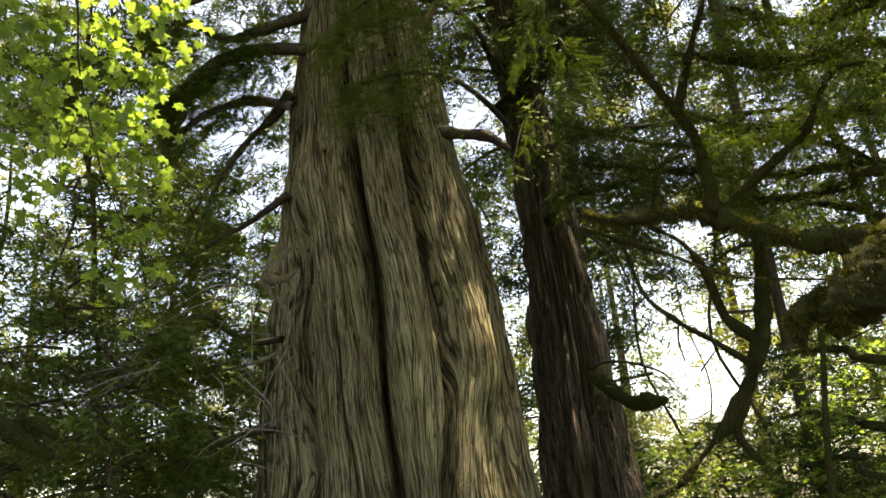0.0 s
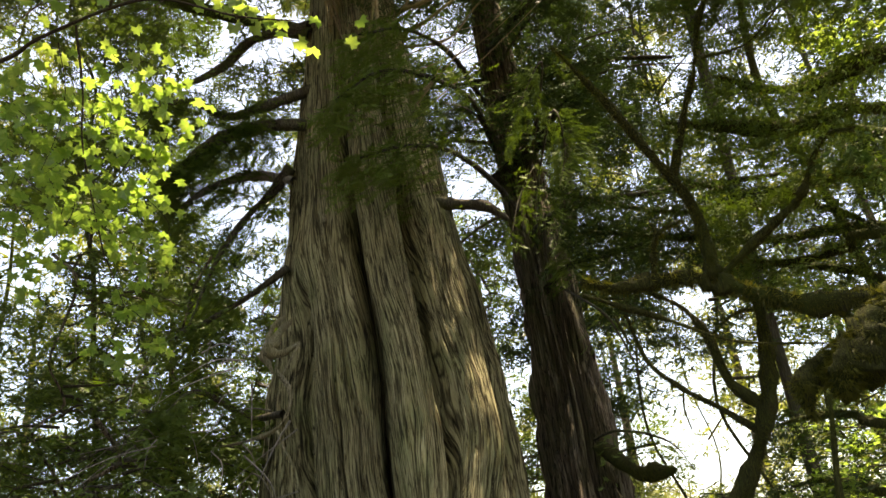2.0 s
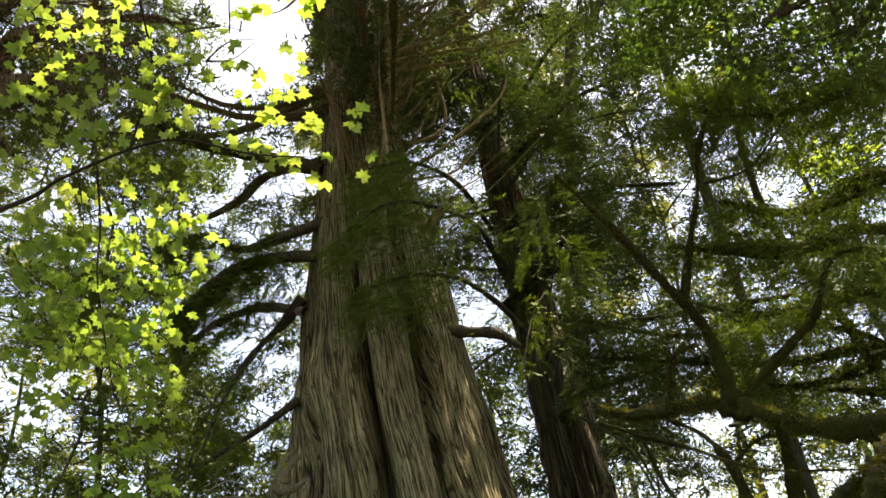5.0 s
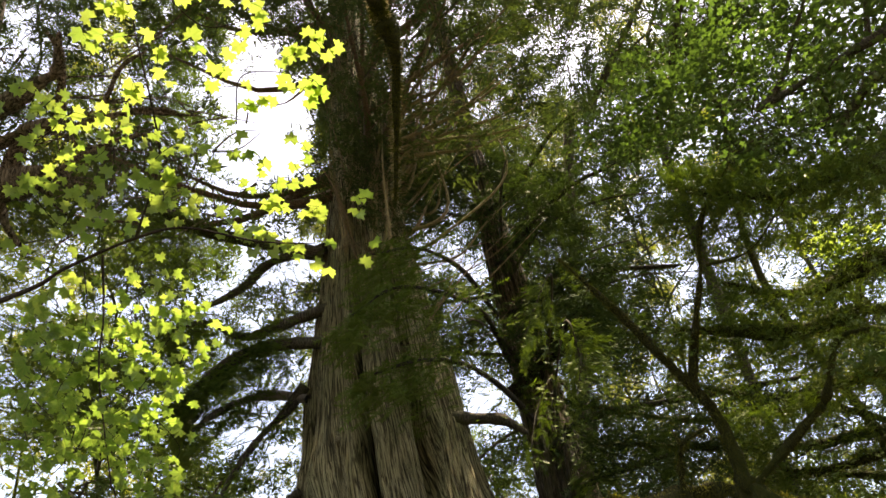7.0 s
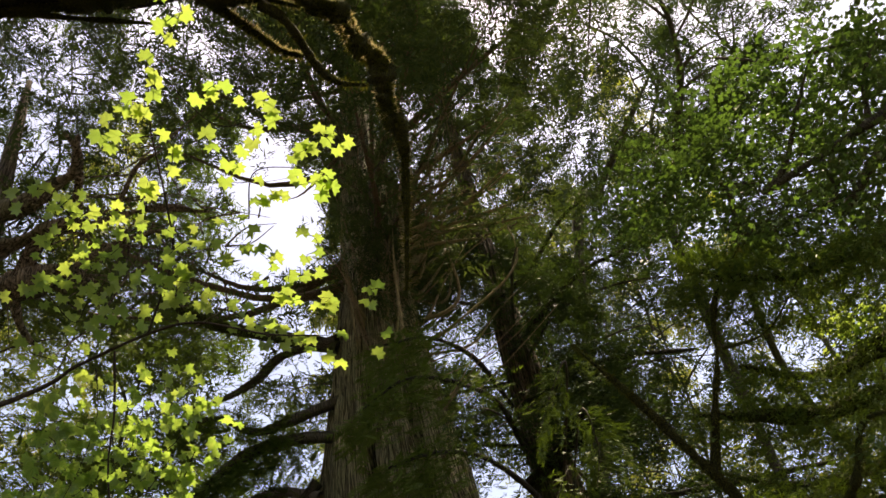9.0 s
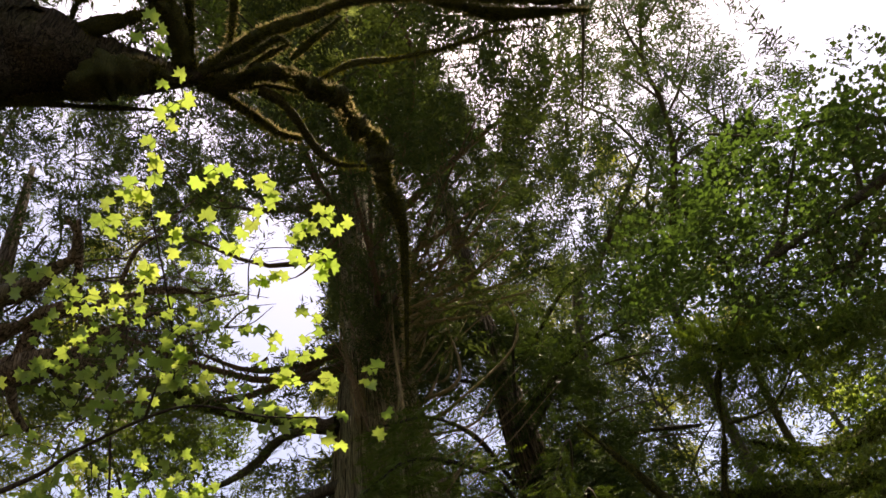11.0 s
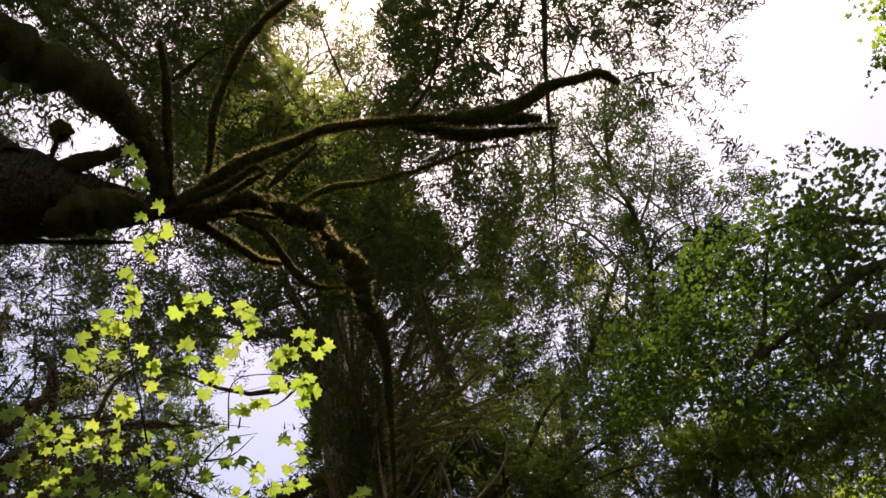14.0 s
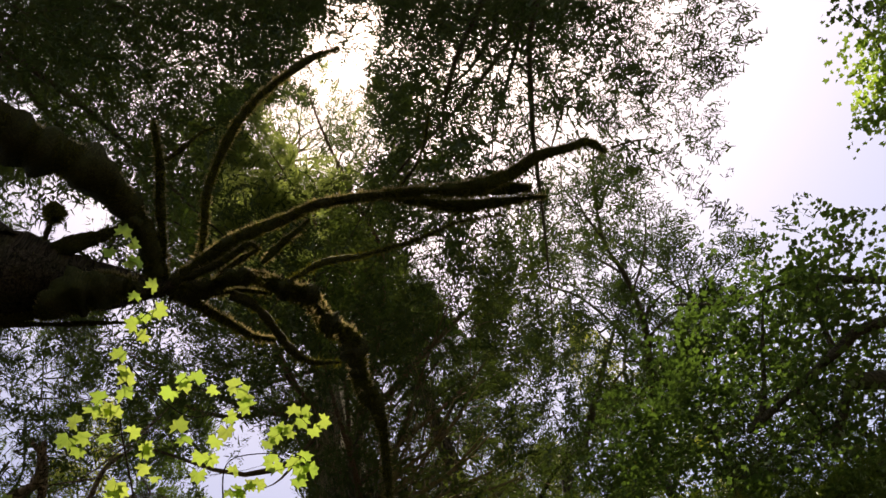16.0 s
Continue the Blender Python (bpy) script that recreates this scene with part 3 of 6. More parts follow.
def fluted_trunk(tree, heights, axis, radius, around, seed, mat, label):
    """A buttressed trunk: rounded flutes with deep clefts between them and stringy strands of bark that follow the flutes."""
    h = np.concatenate([np.linspace(heights[0], 1.8, 10, endpoint=False), np.linspace(1.8, 11.5, 160, endpoint=False), 11.5 + (heights[1] - 11.5) * np.linspace(0, 1, 30) ** 1.5])
    dense = int(around * 0.78)
    mid = 1.5 * np.pi + radians(4)
    a = np.concatenate([np.linspace(-0.53 * np.pi, 0.53 * np.pi, dense, endpoint=False), np.linspace(0.53 * np.pi, 1.47 * np.pi, around - dense, endpoint=False)]) + mid
    A, H = np.meshgrid(a, h, indexing="xy")
    r = np.interp(h, *radius)[:, None]
    turn = (np.degrees(A) - 270 + 112) % 360 - 112
    lines = np.stack([np.interp(h, q[0], q[1]) for q in CLEFTS] + [np.interp(h, CLEFTS[0][0], CLEFTS[0][1]) + 360], 1)
    lines += 0.9 * np.sin(h[:, None] * (1.1 + 0.13 * np.arange(lines.shape[1])) + np.arange(lines.shape[1]) * 2.1) * np.r_[0, np.ones(lines.shape[1] - 2), 0]
    turn = np.where(turn < lines[:, :1], turn + 360, turn)
    at = np.zeros_like(A, int)
    for k in range(1, lines.shape[1] - 1):
        at = np.where(turn >= lines[:, k][:, None], k, at)
    row = np.arange(len(h))[:, None]
    lo, up = lines[row, at], lines[row, at + 1]
    share = np.clip((turn - lo) / (up - lo), 0, 1)
    # flutes swell out between the clefts and flatten out up the trunk
    swell = np.interp(h, [0, 2, 5, 8, 11, 15], [0.2, 0.22, 0.22, 0.16, 0.08, 0.02])[:, None]
    profile = np.sin(np.pi * share) ** 0.62
    R = r * (1.03 - swell * (1 - profile))
    deep, wide = np.array([q[2] for q in CLEFTS] + [CLEFTS[0][2]]), np.array([q[3] for q in CLEFTS] + [CLEFTS[0][3]])
    fade = np.interp(h, [0, 2, 6, 9, 12], [0.9, 1.0, 1.0, 0.55, 0.1])[:, None]
    gap_lo, gap_up = np.radians(turn - lo) * r, np.radians(up - turn) * r
    hollow = 1 + 1.1 * np.exp(-((H - 5.7) / 0.75) ** 2) * (np.minimum(np.abs(at - 3), np.abs(at - 2)) == 0)
    for gap, k in ((gap_lo, at), (gap_up, at + 1)):
        R -= fade * deep[k] * np.exp(-(gap / (wide[k] * hollow * (0.8 + 0.3 * np.sin(H * 2.3 + k)))) ** 2)
    # the sunlit knee of the outer flute and the shoulder on the other side
    R += 0.17 * np.exp(-((H - 3.9) / 0.75) ** 2 - ((turn - 50) / 10) ** 2) + 0.15 * np.exp(-((H - 6.8) / 0.6) ** 2 - ((turn + 44) / 12) ** 2)
    width = (lines[:, 1:] - lines[:, :-1]).mean(0) / 360
    U = (np.concatenate([[0], np.cumsum(width)])[at] + share * width[at]) + 0.002 * H
    # strands: long dark furrows that begin and end, at two scales, gently wandering
    wander = (value_noise(U * 40, H * 0.5, seed, 40) - 0.5) * 1.6 + (value_noise(U * 90, H * 1.5, seed + 1, 90) - 0.5) * 0.8
    bark = np.zeros_like(A)
    for count, depth, narrow, open_from, seed_k in ((112, 0.042, 0.25, 0.36, 11), (190, 0.018, 0.36, 0.40, 12), (60, 0.06, 0.15, 0.52, 13)):
        phase = U * count + wander * (count / 112) ** 0.6
        strand = np.floor(phase + 0.5)
        off = np.abs(phase - strand)
        gate = smooth(open_from, open_from + 0.16, value_noise(strand * 7.0, H * 0.85 + strand * 3.3, seed + seed_k, 4096))
        bark -= depth * gate * np.exp(-(off / narrow) ** 2)
        bark += 0.25 * depth * (value_noise(np.floor(phase) * 5.0, H * 0.5 + np.floor(phase) * 1.7, seed + seed_k + 5, 4096) - 0.5)
    bark += 0.022 * (value_noise(U * 420, H * 2.2, seed + 31, 420) - 0.5) + 0.10 * (value_noise(U * 16, H * 0.8, seed + 32, 16) - 0.5) + 0.05 * (value_noise(U * 40, H * 2.0, seed + 33, 40) - 0.5)
    R = np.maximum(R + bark * np.clip(r / 1.7, 0.35, 1.1), 0.03)
    cx, cy = axis(h)
    v = np.stack([R * np.cos(A) + cx[:, None], R * np.sin(A) + cy[:, None], H], -1).reshape(-1, 3)
    i, j = np.meshgrid(np.arange(len(h) - 1), np.arange(around), indexing="ij")
    k = (j + 1) % around
    q = np.stack([i * around + j, i * around + k, (i + 1) * around + k, (i + 1) * around + j], -1).reshape(-1, 4)
    me = mesh_from("trunk", v, q, mat, True)
    flow = np.stack([(U + wander * 0.006) * 11.0, H], -1).reshape(-1, 2).astype(np.float32)
    me.uv_layers.new(name="strands").data.foreach_set("uv", flow[q.ravel()].ravel())
    return part("trunk", me, tree, label)


cedar = thing("giant_cedar", (*CEDAR, 0), "huge old cedar with fluted grey-brown stringy bark", "tree")
fluted_trunk(cedar, (-0.3, 48), lambda h: (np.interp(h, [0, 3, 6, 48], [-0.07, -0.06, 0.0, 0.0]), 0 * h), ([-0.3, 0, 1.2, 2.5, 3.7, 4.6, 6.0, 7.5, 9.1, 10.7, 12.0, 14.4, 20, 48], [2.8, 2.55, 2.12, 1.95, 1.86, 1.79, 1.61, 1.40, 1.22, 1.03, 0.86, 0.58, 0.42, 0.06]),
             600, 3, CEDAR_BARK, "fluted grey-brown cedar trunk with stringy bark")
g_cedar = np.random.default_rng(21)
LEFT_LIMBS = [
    ([(-1.76, 11.36, 9.54), (-2.59, 11.22, 9.57), (-3.22, 10.75, 9.10), (-3.63, 10.39, 8.51), (-3.93, 10.31, 8.08)], [0.12, 0.11, 0.10, 0.07, 0.03], LIMB_BARK, 420),
    ([(-1.72, 11.37, 10.34), (-2.73, 11.42, 10.11), (-3.19, 10.98, 9.68), (-3.60, 10.29, 9.57), (-4.26, 10.16, 9.40)], [0.11, 0.10, 0.08, 0.05, 0.02], LIMB_BARK, 220),
]
LEFT_LIMBS += [
    ([(-2.19, 11.39, 8.51), (-2.81, 11.64, 8.85), (-3.29, 11.30, 8.62), (-3.64, 10.95, 8.21), (-3.87, 10.73, 7.84)], [0.09, 0.075, 0.065, 0.05, 0.02], GREY_BARK, 110),
    ([(-2.23, 11.38, 8.78), (-2.59, 11.49, 8.40), (-2.91, 11.23, 7.89), (-3.31, 10.88, 7.02), (-3.71, 10.79, 5.93)], [0.09, 0.07, 0.05, 0.035, 0.015], LIMB_BARK, 60),
    ([(-2.28, 11.07, 6.79), (-2.94, 11.24, 6.47), (-3.46, 10.94, 6.04), (-3.92, 10.59, 5.66)], [0.06, 0.05, 0.035, 0.012], LIMB_BARK, 50),
]
LEFT_LIMBS += [
    ([(-1.75, 11.47, 11.61), (-2.64, 12.08, 12.53), (-3.38, 11.39, 12.31), (-4.03, 10.67, 12.09), (-4.48, 9.90, 11.94)], [0.15, 0.15, 0.14, 0.11, 0.05], MOSS, 60),
    ([(-1.79, 11.46, 11.83), (-2.92, 11.81, 11.99), (-3.41, 11.61, 11.28), (-3.91, 11.26, 10.71), (-4.32, 10.88, 10.32)], [0.12, 0.1, 0.08, 0.06, 0.02], LIMB_BARK, 60),
    ([(-2.28, 10.35, 4.34), (-2.88, 10.86, 4.49), (-3.32, 10.02, 4.69), (-3.61, 9.59, 4.31)], [0.05, 0.045, 0.03, 0.01], LIMB_BARK, 110),
]
LEFT_LIMBS += [
    ([(-2.35, 10.13, 3.11), (-2.93, 10.69, 3.17), (-3.30, 10.19, 2.94), (-3.68, 9.66, 2.73)], [0.04, 0.035, 0.025, 0.01], LIMB_BARK, 110),
    ([(-0.01, 11.20, 7.65), (0.48, 11.28, 7.63), (0.92, 11.30, 7.53), (1.20, 11.21, 7.22)], [0.12, 0.11, 0.09, 0.04], LIMB_BARK, 40),
]
boughs_p, boughs_a, boughs_s = [], [], []
for pts, rad, mat, count in LEFT_LIMBS:
    ob, line, _ = limb(cedar, pts, rad, mat)
    p, ax, sz = bough_sprigs(line[2:], 0.85, g_cedar, int(count * 4.6 + 120), 0.19, 0.9)
    boughs_p.append(p), boughs_a.append(ax), boughs_s.append(sz)
foliage("hanging_foliage", np.vstack(boughs_p), np.vstack(boughs_a), np.concatenate(boughs_s), NEEDLE_GREEN, cedar, g_cedar, openings=False)
boughs_p, boughs_a, boughs_s = [], [], []
# dead tan twigs that stand out from the upper trunk
dead = []
for k in range(32):
    h = 9.5 + 8.5 * g_cedar.random()
    rad = float(np.interp(h, [7.5, 9.1, 12.0, 14.4, 20], [1.4, 1.22, 0.9, 0.74, 0.52])) * 0.85
    az = radians(g_cedar.uniform(70, 195))
    out = np.array([math.sin(az), math.cos(az), 0])
    ln = g_cedar.uniform(1.0, 3.2)
    a0 = np.array([*CEDAR, h]) + out * rad
    b0 = a0 + out * ln * 0.5 + (0, 0, ln * g_cedar.uniform(0.05, 0.4)) + g_cedar.normal(0, 0.08, 3)
    c0 = a0 + out * ln + (0, 0, ln * g_cedar.uniform(0.3, 0.9)) + g_cedar.normal(0, 0.12, 3)
    v, f, line, _ = tube([a0, b0, c0], [0.022, 0.014, 0.005], 4, 4, 0.1, k, cedar.location)
    dead.append((v, quads_to_tris(f)))
    dead += [(tv - np.array(cedar.location), tf) for tv, tf in side_twigs(line + np.array(cedar.location), 4, 0.45, g_cedar)]
# upright mossy stems that fan out from the trunk's top and arch away
fan_p, fan_a, fan_s = [], [], []
for k in range(44):
    turn = radians(g_cedar.uniform(-60, 120))
    out = np.array([math.sin(turn), -math.cos(turn), 0])
    wide = abs(turn) > 0.8
    h = g_cedar.uniform(11.5, 14.0) if wide else g_cedar.uniform(10.4, 13.4)
    reach, rise = (g_cedar.uniform(1.0, 3.0), g_cedar.uniform(2.4, 5.0)) if wide else (g_cedar.uniform(0.15, 1.2), g_cedar.uniform(2.5, 5.5))
    root = np.array([*CEDAR, h]) + out * float(np.interp(h, [9.1, 10.7, 12.0, 14.4], [1.15, 0.95, 0.8, 0.52]))
    path = [root, root + out * 0.36 * reach + (0, 0, 0.06 * rise), root + out * 0.74 * reach + (0, 0, 0.42 * rise), root + out * reach + (0, 0, rise)]
    path = [q + (g_cedar.normal(0, 0.1 + 0.05 * reach, 3) if i else 0) for i, q in enumerate(path)]
    if in_opening(spline(path, 4), 0.8).any():
        continue
    ob, line, _ = limb(cedar, path, [0.042, 0.032, 0.022, 0.009], STEM_BARK, "limb", 7, 6, 0.16, seed=300 + k)
    fan_twigs = side_twigs(line, 9, 0.55, g_cedar)
    dead += [(tv - np.array(cedar.location), tf) for tv, tf in fan_twigs]
    p, ax, sz = bough_sprigs(line[len(line) // 3:], 0.5, g_cedar, 26 if wide else 55, 0.28, 0.3)
    fan_p.append(p), fan_a.append(ax), fan_s.append(sz)
# long arching boughs, bare but for their tips
ARCHES = [
    [(-0.25, 10.04, 13.01), (0.14, 9.80, 13.22), (0.68, 9.52, 13.43), (1.11, 9.18, 13.66), (1.63, 8.63, 14.01)],
    [(-0.25, 10.13, 12.93), (0.32, 9.98, 13.06), (1.00, 9.79, 13.18), (1.70, 9.45, 13.39), (2.32, 8.99, 13.64)],
    [(-0.22, 9.96, 13.08), (0.09, 9.63, 13.36), (0.52, 9.22, 13.68), (1.10, 8.80, 13.94)],
    [(-0.27, 10.20, 12.87), (0.40, 10.11, 12.95), (1.13, 9.99, 13.00), (1.84, 9.85, 13.03), (2.57, 9.57, 13.13)],
    [(-0.21, 9.84, 13.18), (0.11, 9.42, 13.53), (0.61, 8.93, 13.88), (0.92, 8.37, 14.25)],
]
ARCHES += [
    [(-0.22, 10.08, 12.97), (0.55, 9.92, 13.10), (1.34, 9.69, 13.23), (2.21, 9.22, 13.48)],
    [(-0.29, 10.31, 12.76), (0.26, 10.29, 12.78), (0.91, 10.29, 12.75), (1.45, 10.28, 12.71)],
    [(-0.23, 9.92, 13.12), (0.30, 9.57, 13.41), (0.98, 9.34, 13.55), (1.69, 8.88, 13.82), (2.16, 8.49, 14.02)],
    [(-0.32, 10.43, 12.65), (0.23, 10.19, 12.88), (0.94, 10.11, 12.91), (1.69, 10.09, 12.84), (2.66, 9.93, 12.80)],
    [(-0.22, 9.76, 13.25), (0.04, 9.25, 13.66), (0.26, 8.77, 14.01), (0.60, 8.21, 14.37)],
]
for k, pts in enumerate(ARCHES):
    ob, line, _ = limb(cedar, pts, [0.045, 0.04, 0.034, 0.024, 0.01], STEM_BARK, "limb", 7, 6, 0.14, seed=500 + k)
    dead += [(tv - np.array(cedar.location), tf) for tv, tf in side_twigs(line, 14, 0.6, g_cedar)]
    p, ax, sz = bough_sprigs(line[len(line) // 2:], 0.6, g_cedar, 26, 0.28, 0.3)
    fan_p.append(p), fan_a.append(ax), fan_s.append(sz)
foliage("stem_foliage", np.vstack(fan_p), np.vstack(fan_a), np.concatenate(fan_s), NEEDLE_MID, cedar, g_cedar, templates=LACE)
v, f = joined(dead)
tagged(part("deadwood", mesh_from("deadwood", v, f, DRY_TWIG, True), cedar, "thin dry tan twigs"), kind="stuff")
# the upper crown
cedar_twigs = []
for b in range(150):
    u = (b + g_cedar.random()) / 150
    h = 13.5 + 33 * u
    az = g_cedar.uniform(0, 2 * np.pi)
    out = np.array([math.sin(az), math.cos(az), 0])
    ln = (9.2 - 5.2 * u) * g_cedar.uniform(0.65, 1.1) * (0.6 if out[1] > 0.2 else 1.0)
    s = np.array([*CEDAR, h])
    rise = g_cedar.uniform(0.1, 0.5)
    path = [s, s + out * ln * 0.3 + (0, 0, -0.1 * ln), s + out * ln * 0.65 + (0, 0, rise * 0.2 * ln), s + out * ln + (0, 0, rise * 0.55 * ln)]
    path = [q + (g_cedar.normal(0, 0.04 * ln, 3) if i else 0) for i, q in enumerate(path)]
    if in_sun_way(spline(path, 4), 0.3).any() or (h < 18 and in_opening(spline(path, 4), 0.85).any()):
        continue
    ob, line, _ = limb(cedar, path, [0.035 + 0.009 * ln, 0.025 + 0.006 * ln, 0.02, 0.008], TAN_BARK, "limb", 6, 4, 0.1, seed=b)
    p, ax, sz = bough_sprigs(line[len(line) // 6:], 0.5 * ln ** 0.7, g_cedar, int((44 + 50 * ln) * (1.3 if h < 26 and out[1] < -0.3 else 1.0)), 0.42, 0.5)
    boughs_p.append(p), boughs_a.append(ax), boughs_s.append(sz)
    cedar_twigs += side_twigs(line, 14, 0.45 * ln ** 0.7, g_cedar)
# pale sunlit boughs high over the clearing; their lighter leaf colour stands in for sunlight
lit_p, lit_a, lit_s = [], [], []
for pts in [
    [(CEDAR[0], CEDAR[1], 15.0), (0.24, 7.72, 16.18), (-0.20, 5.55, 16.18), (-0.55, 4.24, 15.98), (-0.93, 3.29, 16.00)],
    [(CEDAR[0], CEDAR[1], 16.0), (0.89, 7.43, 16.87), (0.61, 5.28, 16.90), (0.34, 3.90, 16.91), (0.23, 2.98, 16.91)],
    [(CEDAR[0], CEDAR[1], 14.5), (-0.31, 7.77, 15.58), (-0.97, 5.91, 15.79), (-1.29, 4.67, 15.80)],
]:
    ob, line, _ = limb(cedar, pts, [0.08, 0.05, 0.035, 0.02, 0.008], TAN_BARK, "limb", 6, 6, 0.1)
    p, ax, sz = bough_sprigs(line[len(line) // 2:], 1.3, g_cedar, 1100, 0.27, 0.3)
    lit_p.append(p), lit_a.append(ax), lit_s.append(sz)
foliage("sunlit_foliage", np.vstack(lit_p), np.vstack(lit_a), np.concatenate(lit_s), SUNLIT_NEEDLE, cedar, g_cedar, openings=False)
v, f = joined(cedar_twigs)
tagged(part('branchwork', mesh_from('branchwork', v - np.array(cedar.location), f, TAN_BARK, True), cedar, 'thin tan twigs'), kind='stuff')
foliage("crown", np.vstack(boughs_p), np.vstack(boughs_a), np.concatenate(boughs_s), NEEDLE_MID, cedar, g_cedar, templates=LACE)

# ---- the darker trunk behind it ----
hem = thing("hemlock_tree", (2.1, 14.35, 0), "tall conifer with dark reddish-brown bark beside the cedar", "tree")
barked_trunk(hem, (-0.3, 34), lambda h: (np.interp(h, [0, 7.5, 9, 17, 34], [0, 0, -0.08, -0.33, -0.5]), 0 * h), ([-0.3, 0.6, 2.3, 3.76, 5.35, 7.1, 8.9, 17, 20, 34], [1.05, 0.86, 0.76, 0.67, 0.61, 0.51, 0.44, 0.24, 0.2, 0.02]),
             [(20, 12, 0.08, 6, 6), (-30, -28, 0.06, 6, 6), (60, 60, 0.08, 8, 6)], 8.3, (1.8, 19, 130, 10), 220, 23, DARK_BARK, "dark reddish-brown trunk with flaking bark", 1.05, 0.24)

# ---- background conifers ----
def polar(az, d):
    return d * math.sin(radians(az)), d * math.cos(radians(az))


WOODS = [
    (-26, 18, 32, 0.05, 4.2, 1, 100, 115, 0.15),
    (-39, 15, 32, 0.05, 4.2, 1, 90, 110, 0.15),
    (-22, 24, 40, 0.05, 4.8, 1, 100, 85, 0.15),
    (-7, 30, 44, 0.2, 5.2, 1, 100, 85, 0.15),
    (-47, 19, 38, 0.2, 5.0, 2, 90, 80, 0.15),
    (-32, 28, 44, 0.05, 5.5, 1, 100, 110, 0.15),
]
WOODS += [
    (-3, 27, 46, 0.2, 5.2, 1, 90, 80, 0.15),
    (7.5, 24, 42, 0.2, 4.8, 1, 90, 80, 0.15),
    (11, 32, 42, 0.03, 5.2, 1, 90, 80, 0.15),
    (13.8, 23, 37, 0.03, 4.4, 5, 90, 85, 0.2),
    (19.5, 20, 36, 0.03, 4.2, 6, 90, 85, 0.2),
    (26, 26, 38, 0.03, 4.8, 1, 90, 80, 0.15),
]
WOODS += [
    (33, 20, 30, 0.03, 4.4, 3, 90, 80, 0.15),
    (41, 25, 26, 0.03, 4.8, 1, 80, 75, 0.15),
    (17, 37, 44, 0.03, 6.0, 1, 80, 75, 0.15),
    (31, 38, 40, 0.2, 6.0, 1, 80, 75, 0.15),
    (50, 18, 15, 0.1, 4.0, 1, 60, 70, 0.15),
    (29, 15, 34, 0.08, 3.6, 12, 70, 70, 0.25),
]
WOODS += [
    (39, 16, 31, 0.08, 3.4, 12, 60, 60, 0.25),
    (95, 4.8, 34, 0.35, 9.5, 13, 120, 235, 0.7),
    (-92, 5.2, 34, 0.35, 9.5, 12, 115, 240, 0.7),
    (175, 4, 34, 0.35, 9.0, 17, 80, 225, 0.75),
    (-62, 13, 38, 0.25, 6.5, 4, 100, 100, 0.3),
    (-14.2, 20, 16, 0.03, 3.4, 1, 70, 75, 0.3),
]
WOODS += [
    (-25, 21, 27, 0.03, 3.6, 1, 70, 75, 0.3),
    (10, 20, 39, 0.04, 4.0, 18, 60, 75, 0.3),
]
for i, (az, d, hgt, r, cr, first, nb, ns, top) in enumerate(WOODS):
    x, y = polar(az, d)
    near = first > 10 and top > 0.4
    ns = int(ns * 1.08) if near else int(ns * 1.05) if d >= 15 and i not in (0, 1, 2, 5) else ns
    conifer("conifer_tree", x, y, hgt, r, cr, first, "tall green conifer with drooping feathery boughs in the forest", "background conifers", nb, ns, 0.36 if near else (0.3 + 0.0105 * d) * (1.22 if d >= 24 else 1.0), NEEDLE_GREEN if i in (0, 1, 2) else NEEDLE_PALE if i in (3, 5, 8, 11, 14) else NEEDLE, bark=MOSS if r < 0.2 else None, seed=50 + i, crown_top=top, templates=LACE if near else FINE if d < 15 or i in (0, 1) else FAR_LACE if d >= 24 else LACE)
# the forest goes on behind the clearing
REAR = [(-29, 52), (-20, 48), (-8, 55), (3, 50), (12, 56), (20, 50), (27, 55), (35, 50), (88, 22), (160, 20), (178, 21), (-160, 17), (-140, 20)]
for i, (az, d) in enumerate(REAR):
    x, y = polar(az, d)
    conifer("conifer_tree", x, y, 24 + (i * 7) % 6, 0.3, 4.8, 1, "tall green conifer with drooping feathery boughs in the forest", "background conifers", 60 if abs(az) < 40 else 18, 34, 1.2, NEEDLE_PALE if i % 4 == 1 else NEEDLE_GREEN, seed=250 + i, templates=FAR_LACE, crown_top=0.3)
YOUNG = [(-27, 12.5, 7.5, 2.6), (-34, 11, 6.0, 2.4), (-19, 14.5, 8.5, 2.6), (-23, 10.5, 4.2, 2.2), (-12, 17, 9, 2.6), (3.5, 18, 9.5, 2.4), (17, 19, 3.4, 2.4), (24, 17, 3.2, 2.4), (31, 15, 3.0, 2.4), (37, 13, 3.0, 2.2)]
for i, (az, d, hgt, cr) in enumerate(YOUNG):
    x, y = polar(az, d)
    conifer("young_hemlock", x, y, hgt, 0.035, cr, 0.5, "young hemlock with dense dark green drooping foliage", "young hemlocks", 50, 38, 0.36, NEEDLE_GREEN, seed=150 + i, crown_top=0.25, templates=LACE)


